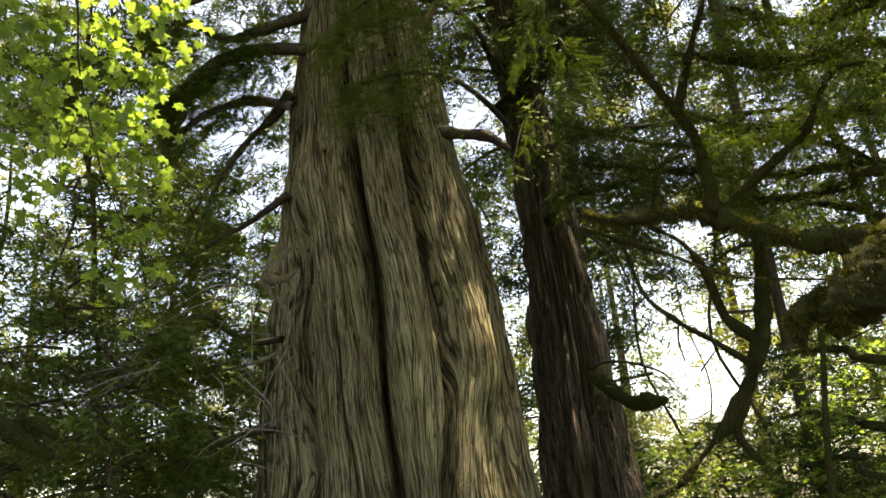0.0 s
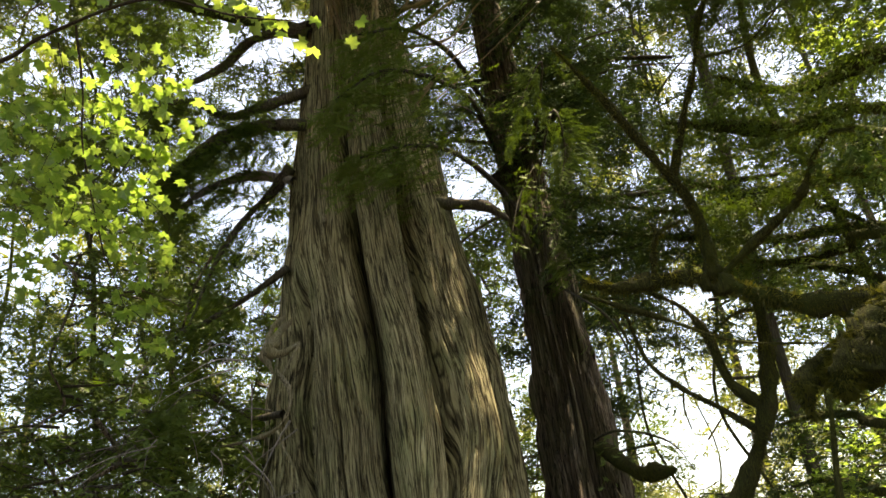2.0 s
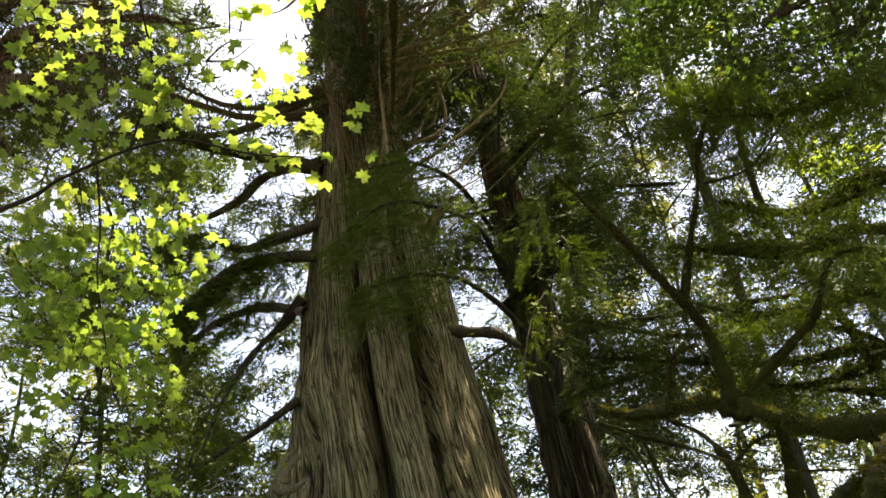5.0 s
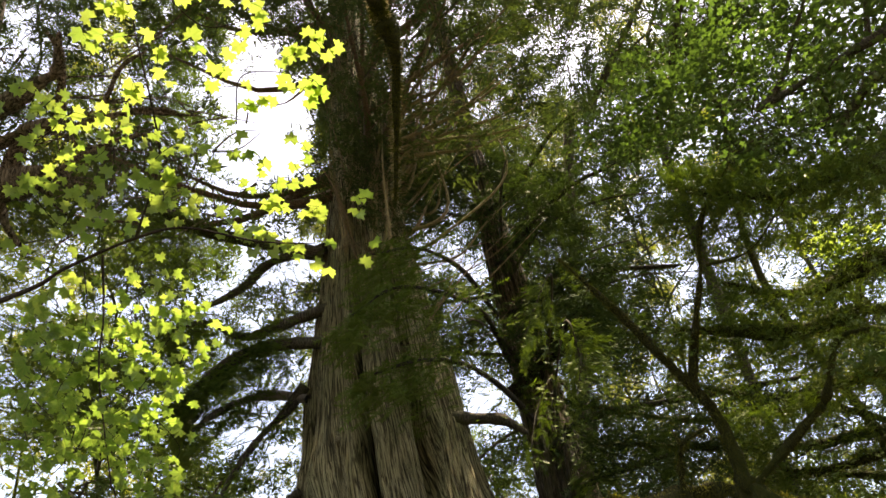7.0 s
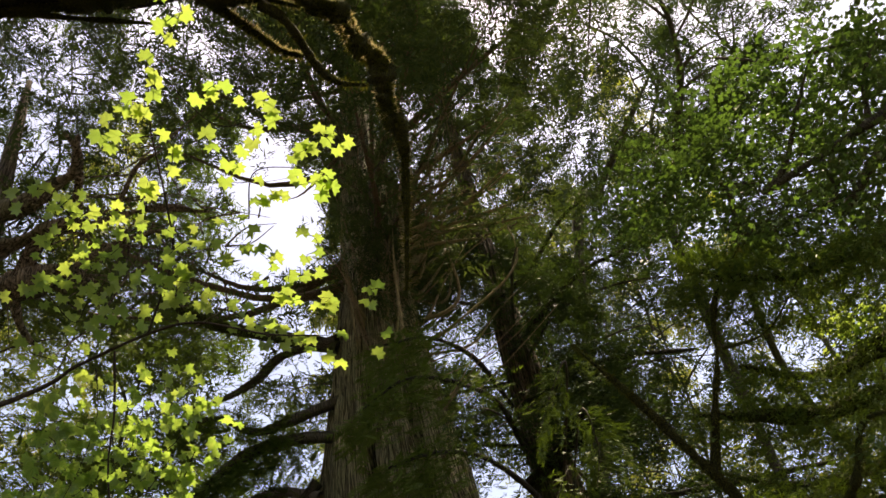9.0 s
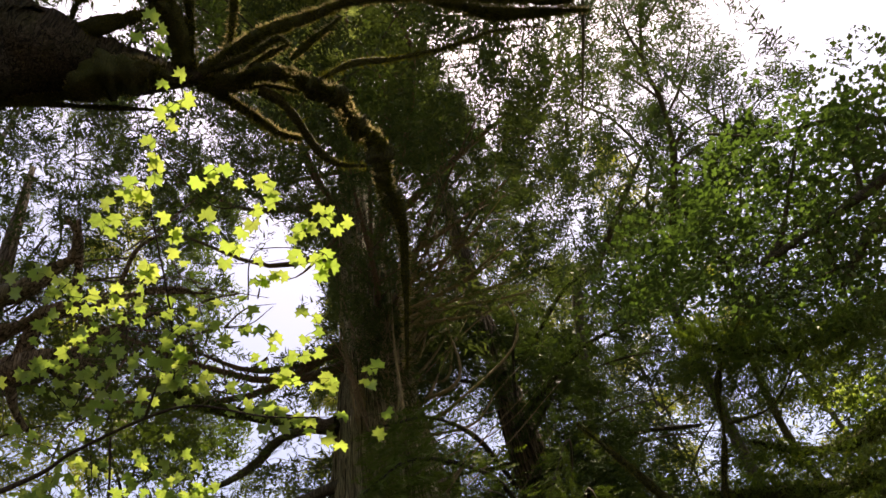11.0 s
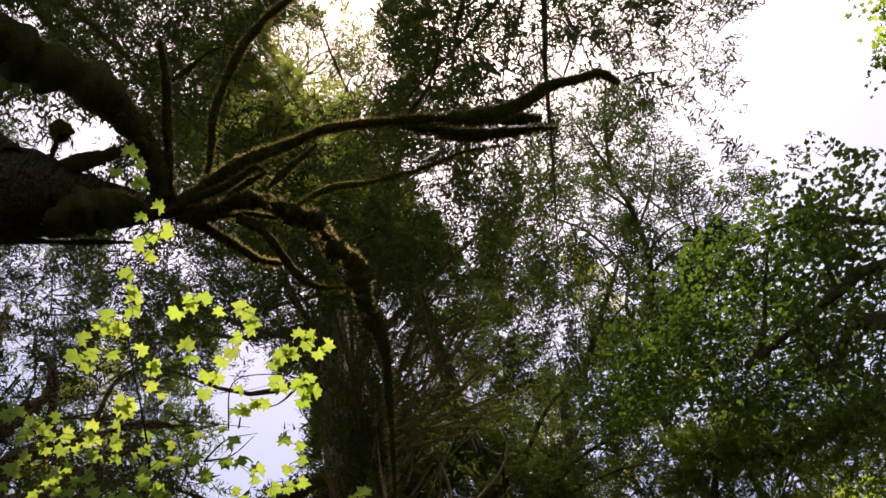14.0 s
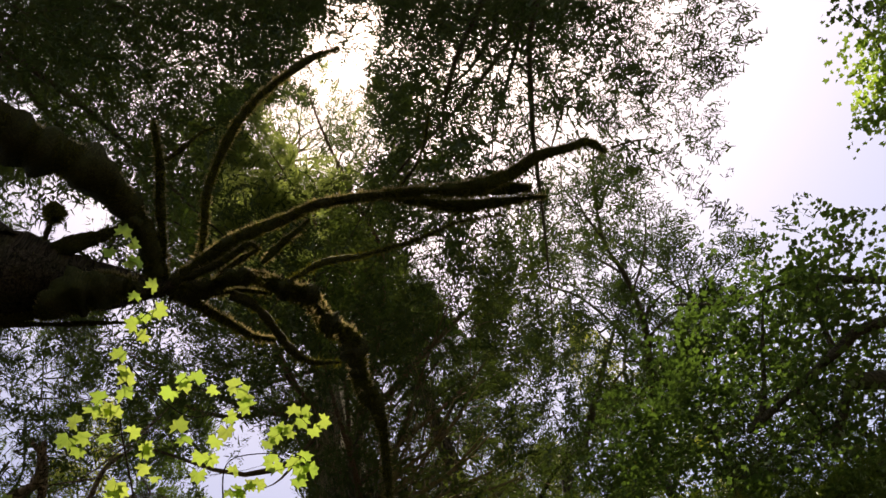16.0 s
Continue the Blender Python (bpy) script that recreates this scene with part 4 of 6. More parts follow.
# ---- mossy limbs ----
def tufts(line, r, per_metre, length, g, hang=0.6, side=0):
    """Small blades of moss all round a limb, or on its upper (1) or lower (-1) side alone, hanging a little."""
    seg = np.linalg.norm(np.diff(line, axis=0), axis=1)
    n = int(per_metre * seg.sum())
    k = np.searchsorted(np.cumsum(seg), g.random(n) * seg.sum())
    k = np.minimum(k, len(seg) - 1)
    u = g.random(n)[:, None]
    p = line[k] * (1 - u) + line[k + 1] * u
    rad = r[k]
    t = (line[k + 1] - line[k]) / (seg[k][:, None] + 1e-9)
    d = g.normal(size=(n, 3))
    d -= (d * t).sum(1)[:, None] * t
    d /= np.linalg.norm(d, axis=1)[:, None] + 1e-9
    root = p + d * (rad * 0.92)[:, None]
    lush = 0.5 + 1.1 * np.abs(np.sin(k * 0.9 + g.normal(0, 0.3, n)))
    ln = (length * lush * g.uniform(0.4, 1.2, n))[:, None]
    tip = root + (d + np.array([0, 0, -hang]) + g.normal(0, 0.35, (n, 3))) * ln
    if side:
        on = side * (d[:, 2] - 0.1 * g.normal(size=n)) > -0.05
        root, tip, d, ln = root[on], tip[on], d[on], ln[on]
    w = np.cross(d, tip - root)
    w /= np.linalg.norm(w, axis=1)[:, None] + 1e-9
    w *= 0.0022 + ln * 0.06
    return np.stack([root - w, root + w, tip], 1).reshape(-1, 3)


def mossy_limb(tree, points, px, d, mat=None, moss=260, length=0.06, hang=0.6, name="limb", sides=10, knots=0.16, label="", tuft=None):
    """A limb with its coat of moss; px are half widths in thousandths of the distance d."""
    radii = [q * d / 1400 * (0.9 if moss else 1.0) for q in px]
    ob, line, r = limb(tree, points, radii, mat or MOSS, name, sides, 7, knots, label)
    if moss:
        g = np.random.default_rng(len(bpy.data.objects))
        base = line - np.asarray(tree.location)
        many = 8 * moss * (0.35 + 7 * float(np.mean(r)))
        # with tuft, a lighter upper coat paints sunlight on top, the darker one shade below
        coats = [(MOSS_TUFT, -1, 1.0, "olive-green moss tufts"), (tuft, 1, 1.05, "pale moss tufts coloured as sunlit")] if tuft else [(MOSS_TUFT, 0, 1.0, "olive-green moss tufts")]
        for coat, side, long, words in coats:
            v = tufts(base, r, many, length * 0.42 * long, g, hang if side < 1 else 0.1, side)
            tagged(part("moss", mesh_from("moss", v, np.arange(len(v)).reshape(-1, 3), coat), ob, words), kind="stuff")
    return ob


# ---- the leaning maple overhead ----
lean_maple = thing("leaning_maple", (-7.5, 1.0, 0), "old leaning maple with thick mossy limbs against the light", "tree")
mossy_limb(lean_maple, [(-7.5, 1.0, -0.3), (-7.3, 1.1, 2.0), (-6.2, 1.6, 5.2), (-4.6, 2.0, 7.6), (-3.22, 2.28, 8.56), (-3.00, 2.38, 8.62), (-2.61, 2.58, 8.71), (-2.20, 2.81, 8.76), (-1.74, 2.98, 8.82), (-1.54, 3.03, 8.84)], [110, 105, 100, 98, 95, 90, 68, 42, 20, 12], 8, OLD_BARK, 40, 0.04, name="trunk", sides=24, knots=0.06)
OVERHEAD = [
    ([(-1.74, 2.98, 8.82), (-1.69, 2.84, 8.88), (-1.68, 2.49, 9.01), (-1.83, 2.07, 9.11), (-2.01, 1.80, 9.13), (-2.30, 1.54, 9.11), (-2.63, 1.21, 9.06)], [10, 12, 17, 27, 33, 36, 38], 240),
    ([(-2.49, 2.38, 8.71), (-2.16, 2.38, 8.82), (-1.92, 2.38, 8.89), (-1.69, 2.36, 8.95)], [12, 12, 10, 9], 120),
    ([(-2.56, 2.72, 8.22), (-2.28, 2.67, 8.34), (-2.01, 2.71, 8.41), (-1.76, 2.78, 8.45)], [14, 30, 30, 12], 320),
    ([(-3.12, 2.70, 8.22), (-2.81, 2.81, 8.32), (-2.44, 2.95, 8.40), (-1.81, 3.16, 8.50)], [4, 4, 4, 2], 0),
]
OVERHEAD += [
    ([(-3.11, 2.68, 8.23), (-2.80, 2.76, 8.34), (-2.50, 2.83, 8.42), (-2.05, 2.91, 8.54)], [6, 9, 10, 5], 160),
    ([(-1.61, 2.96, 8.85), (-1.56, 2.67, 8.98), (-1.48, 2.29, 9.12), (-1.39, 1.92, 9.24), (-1.34, 1.54, 9.33)], [7, 8, 9, 7, 4], 220),
    ([(-1.42, 2.99, 8.88), (-1.03, 2.93, 8.97), (-0.80, 2.85, 9.03), (-0.69, 2.93, 9.01)], [6, 6, 5, 3], 160),
    ([(-1.12, 3.05, 8.91), (-0.90, 2.97, 8.97), (-0.70, 2.92, 9.01)], [5, 5, 3], 160),
    ([(-0.71, 3.06, 8.96), (-0.48, 2.93, 9.03), (-0.28, 2.84, 9.07), (-0.16, 2.77, 9.10)], [6, 6, 5, 2], 160),
]
OVERHEAD += [
    ([(-1.56, 3.02, 8.84), (-1.20, 2.92, 9.11), (-0.86, 2.87, 9.34), (-0.39, 2.86, 9.54), (-0.02, 2.85, 9.71), (0.58, 2.94, 9.82), (1.20, 3.05, 9.87), (1.71, 3.15, 9.91), (2.12, 3.14, 9.99), (2.54, 3.02, 10.08), (2.95, 3.01, 10.11), (3.21, 3.02, 10.18), (3.44, 3.20, 10.20)], [13, 13, 11, 9, 8, 9, 12, 20, 16, 9, 8, 8, 4], 330),
    ([(0.73, 3.13, 10.22), (1.17, 3.29, 10.20), (1.54, 3.43, 10.17), (2.00, 3.49, 10.14), (2.34, 3.51, 10.13), (2.61, 3.56, 10.13)], [8, 15, 17, 11, 7, 2], 330),
]
OVERHEAD += [
    ([(1.79, 3.31, 10.32), (2.16, 3.37, 10.21), (2.44, 3.40, 10.13)], [14, 12, 7], 330),
    ([(-1.58, 3.08, 8.81), (-1.23, 3.10, 8.81), (-0.95, 3.07, 8.81), (-0.70, 3.14, 8.75), (-0.51, 3.27, 8.64), (-0.33, 3.33, 8.57), (-0.27, 3.45, 8.45), (-0.20, 3.58, 8.32), (-0.05, 3.68, 8.21), (-0.03, 3.82, 8.06), (-0.04, 3.98, 7.90), (0.01, 4.14, 7.74)], [14, 12, 10, 12, 16, 17, 14, 17, 17, 15, 14, 15], 520),
]
OVERHEAD += [
    ([(-0.01, 4.04, 7.80), (0.05, 4.21, 7.73), (0.04, 4.45, 7.61), (-0.01, 4.77, 7.42), (-0.08, 5.11, 7.17), (-0.15, 5.43, 6.92)], [14, 14, 9, 6, 4, 3], 160),
    ([(-1.55, 3.07, 8.82), (-1.43, 3.20, 8.79), (-1.12, 3.50, 8.71), (-0.96, 3.65, 8.65), (-0.76, 3.74, 8.63)], [9, 9, 7, 6, 4], 300),
    ([(-0.54, 3.29, 8.87), (-0.15, 3.31, 9.21), (0.33, 3.45, 9.47), (0.98, 3.52, 9.72), (1.48, 3.54, 9.96), (2.05, 3.65, 10.13)], [6, 6, 6, 5, 3, 1], 120),
    ([(-1.62, 3.11, 8.79), (-1.26, 3.19, 8.83), (-0.94, 3.24, 8.85), (-0.69, 3.34, 8.83)], [6, 5, 4, 2], 260),
    ([(-1.04, 3.21, 8.74), (-0.81, 3.37, 8.59), (-0.63, 3.76, 8.41), (-0.44, 3.92, 8.33), (-0.18, 3.98, 8.30)], [8, 7, 8, 6, 4], 60),
]
OVERHEAD += [
    ([(-1.51, 3.09, 9.05), (-1.31, 2.94, 9.30), (-1.22, 2.75, 9.55), (-1.13, 2.48, 9.81), (-0.90, 2.17, 10.08), (-0.63, 1.91, 10.32), (-0.24, 1.69, 10.54), (0.26, 1.51, 10.72), (0.61, 1.48, 10.86)], [5, 6, 7, 8, 9, 9, 8, 6, 3], 240),
    ([(-1.45, 2.03, 9.62), (-1.23, 1.95, 9.68), (-1.01, 1.84, 9.73), (-0.86, 1.82, 9.76)], [5, 5, 4, 2], 60),
    ([(0.85, 3.10, 10.22), (1.19, 2.81, 10.28), (1.35, 2.52, 10.34), (1.42, 2.31, 10.39)], [3, 4, 4, 2], 60),
    ([(2.82, 3.05, 10.37), (2.92, 2.86, 10.40), (3.08, 2.55, 10.44)], [3, 2, 1], 0),
    ([(3.50, 3.16, 10.19), (3.75, 3.11, 10.10), (4.05, 3.09, 9.97)], [3, 2, 1], 0),
]
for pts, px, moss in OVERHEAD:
    mossy_limb(lean_maple, pts, px, 7.4 if px[0] < 10 else 8.0, moss=moss * 2.6, length=0.06, hang=0.25, knots=0.42 if moss > 400 else 0.24, tuft=SUNLIT_MOSS if moss >= 160 else None)
# a ball of moss on a twig
ball_at = np.array((-2.30, 2.04, 8.77))
ball_line = ball_at + np.array([[0.02, 0.03, -0.11], [0.01, 0.01, -0.05], [0.0, 0.0, 0.02], [-0.01, -0.01, 0.09]])
mossy_limb(lean_maple, [(-2.43, 2.23, 8.67), (-2.36, 2.14, 8.70), (-2.31, 2.07, 8.72)], [4, 4, 4], 7.8, moss=60)
mossy_limb(lean_maple, [tuple(q) for q in ball_line], [6, 17, 19, 9], 7.8, moss=900, length=0.05, name="moss_clump")

# ---- mossy maple beyond the darker trunk ----
mossy = thing("mossy_maple", (6.5, 6.2, 0), "mossy maple with long bare crooked limbs", "tree")
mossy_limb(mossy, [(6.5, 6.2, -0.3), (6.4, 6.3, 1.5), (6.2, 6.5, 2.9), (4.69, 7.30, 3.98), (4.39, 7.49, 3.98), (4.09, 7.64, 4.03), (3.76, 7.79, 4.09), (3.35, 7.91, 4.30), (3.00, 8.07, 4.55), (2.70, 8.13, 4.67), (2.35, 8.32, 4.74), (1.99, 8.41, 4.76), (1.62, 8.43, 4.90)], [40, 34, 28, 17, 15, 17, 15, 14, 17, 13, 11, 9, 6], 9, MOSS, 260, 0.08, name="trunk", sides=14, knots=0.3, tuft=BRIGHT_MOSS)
RIGHT = [
    ([(2.97, 8.09, 4.53), (2.91, 7.85, 4.90), (2.77, 7.58, 5.36), (2.47, 7.37, 5.72), (2.14, 7.11, 6.13), (1.85, 6.87, 6.43), (1.45, 6.56, 6.81)], [22, 18, 14, 12, 11, 8, 3], 180),
    ([(2.99, 8.08, 4.54), (3.26, 7.78, 4.75), (3.65, 7.38, 4.98), (3.77, 7.14, 5.09), (3.96, 6.84, 5.47), (4.18, 6.61, 5.42)], [15, 11, 10, 9, 5, 2], 140),
]
RIGHT += [
    ([(2.63, 7.44, 5.60), (2.76, 7.08, 6.04), (2.86, 6.69, 6.37), (2.92, 6.23, 6.76), (3.21, 5.72, 7.01)], [10, 8, 7, 5, 2], 120),
    ([(2.40, 8.30, 4.77), (2.41, 8.06, 5.06), (2.49, 7.88, 5.16), (2.71, 7.78, 5.22)], [12, 10, 8, 3], 160),
    ([(2.43, 7.91, 5.13), (2.37, 7.85, 5.31)], [5, 2], 60),
    ([(2.90, 6.52, 6.39), (3.29, 6.26, 6.32), (3.60, 5.79, 6.51)], [4, 3, 1.5], 40),
]
RIGHT += [
    ([(1.63, 8.58, 4.79), (2.02, 8.47, 4.56), (2.48, 8.43, 4.32), (3.09, 8.24, 3.92), (3.95, 7.82, 3.65)], [7, 6, 5, 3.5, 2], 60),
    ([(1.92, 8.52, 4.48), (2.04, 8.52, 4.06), (2.16, 8.56, 3.80), (2.12, 8.45, 4.23)], [3, 2, 1.5, 1], 0),
]
for pts, px, moss in RIGHT:
    mossy_limb(mossy, pts, [q * 0.72 for q in px], 9.0, moss=moss, knots=0.26)

clump = thing("mossy_branch_tree", (7.0, 3.4, 0), "tree with a very thick moss-laden drooping branch", "tree")
mossy_limb(clump, [(7.0, 3.4, -0.3), (6.9, 3.4, 1.4), (6.2, 3.6, 2.6), (3.33, 4.99, 3.15), (2.90, 5.06, 3.00), (2.72, 5.19, 2.91), (2.52, 5.30, 2.85), (2.28, 5.33, 2.72)], [45, 42, 38, 34, 36, 34, 24, 8], 6, MOSS, 900, 0.085, 0.7, "trunk", 16, 0.26)
for pts, px in [([(2.83, 4.99, 2.97), (2.73, 5.09, 2.78), (2.70, 5.14, 2.64)], [30, 34, 12]), ([(2.64, 5.11, 2.91), (2.56, 5.14, 2.73), (2.53, 5.18, 2.59)], [26, 32, 12]), ([(3.00, 4.98, 3.06), (2.89, 4.99, 2.85), (2.88, 5.03, 2.71)], [34, 36, 14])]:
    mossy_limb(clump, pts, px, 6, MOSS, 800, 0.075, 0.7, "moss_clump", 14, 0.28)
mossy_limb(clump, [(2.32, 5.30, 2.77), (2.34, 5.32, 2.65), (2.36, 5.33, 2.51)], [14, 14, 6], 6, MOSS, 420, 0.07, 0.9)

crook = thing("crooked_maple", (1.7, 9.5, 0), "crooked maple with patchy moss and bare twisted limbs", "tree")
mossy_limb(crook, [(1.7, 9.5, -0.3), (1.75, 9.45, 0.8), (1.98, 9.39, 1.68), (2.32, 9.31, 1.88), (2.68, 9.2, 2.2), (3.07, 9.04, 2.61), (3.32, 8.89, 3.03), (3.47, 8.75, 3.5), (3.53, 8.6, 3.98), (3.52, 8.43, 4.54)], [11, 10, 8, 9, 9, 12, 12, 17, 10, 8], 9.6, None, 170, 0.07, name="trunk", sides=12, knots=0.34)
CROOK = [
    ([(3.11, 9.02, 2.63), (3.04, 9.08, 2.34), (3.21, 9.04, 2.01)], [10, 8, 5], 160),
    ([(3.27, 8.9, 3.1), (2.94, 8.96, 3.41), (2.62, 9.0, 3.66), (2.29, 9.0, 4.04), (2.13, 8.87, 4.59)], [6, 5, 5, 4, 3], 60),
    ([(3.37, 8.82, 3.34), (3.12, 8.85, 3.63), (2.96, 8.76, 4.17), (2.76, 8.72, 4.53), (2.44, 8.72, 4.78)], [8, 9, 9, 7, 4], 140),
    ([(3.46, 8.31, 0.2), (3.5, 8.28, 1.2), (3.59, 8.24, 2.01), (3.67, 8.16, 2.55), (3.76, 8.02, 3.19)], [6, 6, 5, 4, 3], 60),
    ([(2.62, 9.0, 3.66), (2.58, 9.02, 3.45), (2.6, 9.0, 3.2)], [2, 1.6, 1], 0),
]
for pts, px, moss in CROOK:
    mossy_limb(crook, pts, px, 9.6, moss=moss, knots=0.28)

# stub on the darker trunk and its upper limbs
mossy_limb(hem, [(2.33, 13.60, 3.95), (2.53, 13.11, 3.60), (2.72, 12.90, 3.34), (3.00, 12.74, 3.29), (3.23, 12.59, 3.27)], [14, 14, 12, 18, 6], 13.3, None, 120, 0.07, 0.6)
HEM_LIMBS = [
    ([(1.39, 14.13, 9.53), (2.11, 13.72, 9.95), (2.78, 13.11, 9.96), (3.03, 12.51, 10.23)], [16, 15, 14, 10], 300),
    ([(2.00, 14.06, 9.80), (2.23, 12.77, 9.73), (2.67, 12.23, 9.86), (3.09, 11.81, 9.97)], [14, 12, 10, 4], 260),
    ([(1.93, 14.07, 6.97), (2.39, 13.19, 7.12), (2.99, 12.57, 6.98), (3.60, 11.92, 6.82)], [9, 8, 6, 3], 320),
]
HEM_LIMBS += [
    ([(1.88, 14.07, 8.17), (2.44, 13.03, 8.17), (3.35, 12.46, 7.99), (4.66, 11.74, 7.64), (5.61, 11.00, 7.30)], [10, 9, 8, 6, 3], 520),
    ([(1.70, 14.10, 11.43), (2.63, 13.11, 11.26), (3.67, 12.44, 10.97), (4.76, 11.84, 10.40)], [9, 8, 6, 3], 480),
    ([(1.71, 14.10, 12.87), (2.44, 12.68, 12.66), (3.33, 11.94, 12.94), (4.21, 11.35, 12.81)], [8, 7, 6, 3], 420),
]
HEM_LIMBS += [
    ([(1.73, 14.09, 14.47), (2.49, 12.72, 14.09), (3.30, 11.63, 14.39), (4.04, 10.77, 14.12)], [7, 6, 5, 2], 420),
    ([(1.73, 13.89, 8.72), (1.07, 11.69, 8.27), (0.43, 10.68, 8.27), (-0.24, 9.67, 7.82), (-0.82, 8.93, 7.25)], [11, 10, 8, 6, 3], 700),
    ([(1.44, 13.93, 11.35), (0.74, 11.32, 10.64), (-0.01, 9.85, 10.08), (-0.69, 8.92, 9.30)], [11, 10, 7, 3], 520),
]
HEM_LIMBS += [
    ([(1.47, 13.92, 10.19), (0.99, 11.42, 9.64), (0.32, 10.04, 9.21), (-0.42, 8.96, 8.64), (-1.03, 8.47, 7.89)], [11, 10, 7, 5, 3], 700),
]
g_hem = np.random.default_rng(33)
hp, ha, hz = [], [], []
fp, fa, fz = [], [], []
for i, (pts, px, count) in enumerate(HEM_LIMBS):
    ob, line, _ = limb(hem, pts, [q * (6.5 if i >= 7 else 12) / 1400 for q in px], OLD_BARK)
    p, ax, sz = bough_sprigs(line[2:], 1.15, g_hem, int(count * 1.15), 0.24, 0.7)
    if 7 <= i <= 9:
        fp.append(p), fa.append(ax), fz.append(sz)
    else:
        hp.append(p), ha.append(ax), hz.append(sz)
for pts in [
    [(2.0, 13.6, 9.2), (2.06, 10.25, 9.32), (1.70, 10.07, 8.81), (1.31, 10.05, 8.02)],
    [(2.0, 13.6, 8.6), (2.13, 10.66, 8.73), (2.20, 10.52, 7.98), (1.97, 10.41, 7.24)],
    [(2.0, 13.6, 8.0), (1.81, 11.16, 8.02), (1.43, 10.96, 7.44), (1.17, 10.80, 6.70)],
    [(2.0, 13.6, 7.2), (1.86, 11.51, 7.36), (2.04, 11.20, 6.77), (1.99, 10.92, 6.16)],
    [(2.30, 13.80, 4.10), (2.45, 12.55, 3.96), (2.84, 12.35, 3.83), (3.19, 12.17, 3.58), (3.38, 12.04, 3.15)],
    [(2.20, 13.80, 7.00), (2.51, 12.05, 5.80), (2.72, 12.06, 5.39), (2.89, 12.12, 4.82), (2.89, 12.18, 4.28)],
]:
    ob, line, _ = limb(hem, pts, [0.03, 0.022, 0.014, 0.005], LIMB_BARK, "limb", 6, 6, 0.14)
    p, ax, sz = bough_sprigs(line[5:], 0.6, g_hem, 420, 0.17, 0.8)
    fp.append(p), fa.append(ax), fz.append(sz)
foliage("hanging_foliage", np.vstack(fp), np.vstack(fa), np.concatenate(fz), NEEDLE_GREEN, hem, g_hem, openings=False)
hem_twigs = []
for b in range(86):
    u = (b + g_hem.random()) / 86
    h = 9 + 25 * u
    az = g_hem.uniform(0, 2 * np.pi)
    out = np.array([math.sin(az), math.cos(az), 0])
    ln = (4.6 - 3.4 * u) * g_hem.uniform(0.6, 1.1)
    s0 = np.array([np.interp(h, [0, 9, 18, 34], [2.1, 2.0, 1.75, 1.6]), 14.36, h])
    path = [s0, s0 + out * ln * 0.4 + (0, 0, 0.05 * ln), s0 + out * ln * 0.7, s0 + out * ln + (0, 0, -0.15 * ln)]
    if in_sun_way(spline(path, 4), 0.2).any():
        continue
    ob, line, _ = limb(hem, path, [0.05, 0.04, 0.025, 0.01], LIMB_BARK, "limb", 5, 4, 0.1, seed=b)
    p, ax, sz = bough_sprigs(line, 0.45 * ln ** 0.7, g_hem, int((80 + 78 * ln) * (0.35 if out[1] > 0.3 else 1.4)), 0.27, 0.5)
    hp.append(p), ha.append(ax), hz.append(sz)
    hem_twigs += side_twigs(line, 8, 0.4 * ln ** 0.7, g_hem)
foliage("crown", np.vstack(hp), np.vstack(ha), np.concatenate(hz), NEEDLE, hem, g_hem, templates=LACE + FINE)
v, f = joined(hem_twigs)
tagged(part("branchwork", mesh_from("branchwork", v - np.array(hem.location), f, LIMB_BARK, True), hem), kind="stuff")


# ---- hemlock boughs that hang in from beside the clearing ----
near_hem = thing("overhanging_hemlock", (9.5, 6.5, 0), "hemlock with long mossy boughs hung with dark foliage", "tree")
limb(near_hem, [(9.5, 6.5, -0.3), (9.5, 6.5, 3), (9.4, 6.5, 7), (9.4, 6.5, 9.2)], [0.5, 0.38, 0.25, 0.05], DARK_BARK, "trunk", 14, 8, 0.05)
NEAR_BOUGHS = [
    ([(9.4, 6.5, 7.2), (5.14, 6.06, 6.99), (4.77, 6.07, 6.96), (4.35, 6.08, 6.96), (3.86, 6.16, 6.90), (3.32, 6.22, 7.03), (2.72, 6.18, 7.25)], [22, 18, 16, 14, 11, 8, 3], 1100),
    ([(9.4, 6.5, 4.6), (5.02, 7.21, 5.94), (4.47, 7.27, 5.99), (3.94, 7.45, 5.99), (3.38, 7.50, 6.14), (2.68, 7.54, 6.33)], [16, 14, 13, 12, 9, 3], 700),
]
NEAR_BOUGHS += [
    ([(9.4, 6.5, 4.0), (5.11, 7.69, 5.44), (4.63, 8.12, 5.68), (4.12, 8.52, 5.66), (3.56, 8.85, 5.75)], [12, 10, 8, 6, 3], 700),
    ([(9.4, 6.5, 3.3), (5.23, 8.12, 4.88), (4.78, 8.61, 4.96), (4.30, 9.05, 5.06), (3.78, 9.41, 5.32)], [10, 9, 7, 5, 2], 420),
]
NEAR_BOUGHS += [
    ([(9.4, 6.5, 5.6), (5.21, 6.82, 6.33), (4.74, 6.85, 6.37), (4.37, 7.13, 6.32), (3.90, 7.32, 6.44), (3.38, 7.37, 6.74)], [20, 18, 16, 14, 10, 3], 500),
    ([(9.4, 6.5, 8.6), (5.28, 6.32, 7.28), (4.69, 6.41, 7.34), (4.09, 6.48, 7.38), (3.51, 6.56, 7.51)], [14, 12, 10, 7, 3], 500),
]
g_near = np.random.default_rng(44)
np_, na_, ns_ = [], [], []
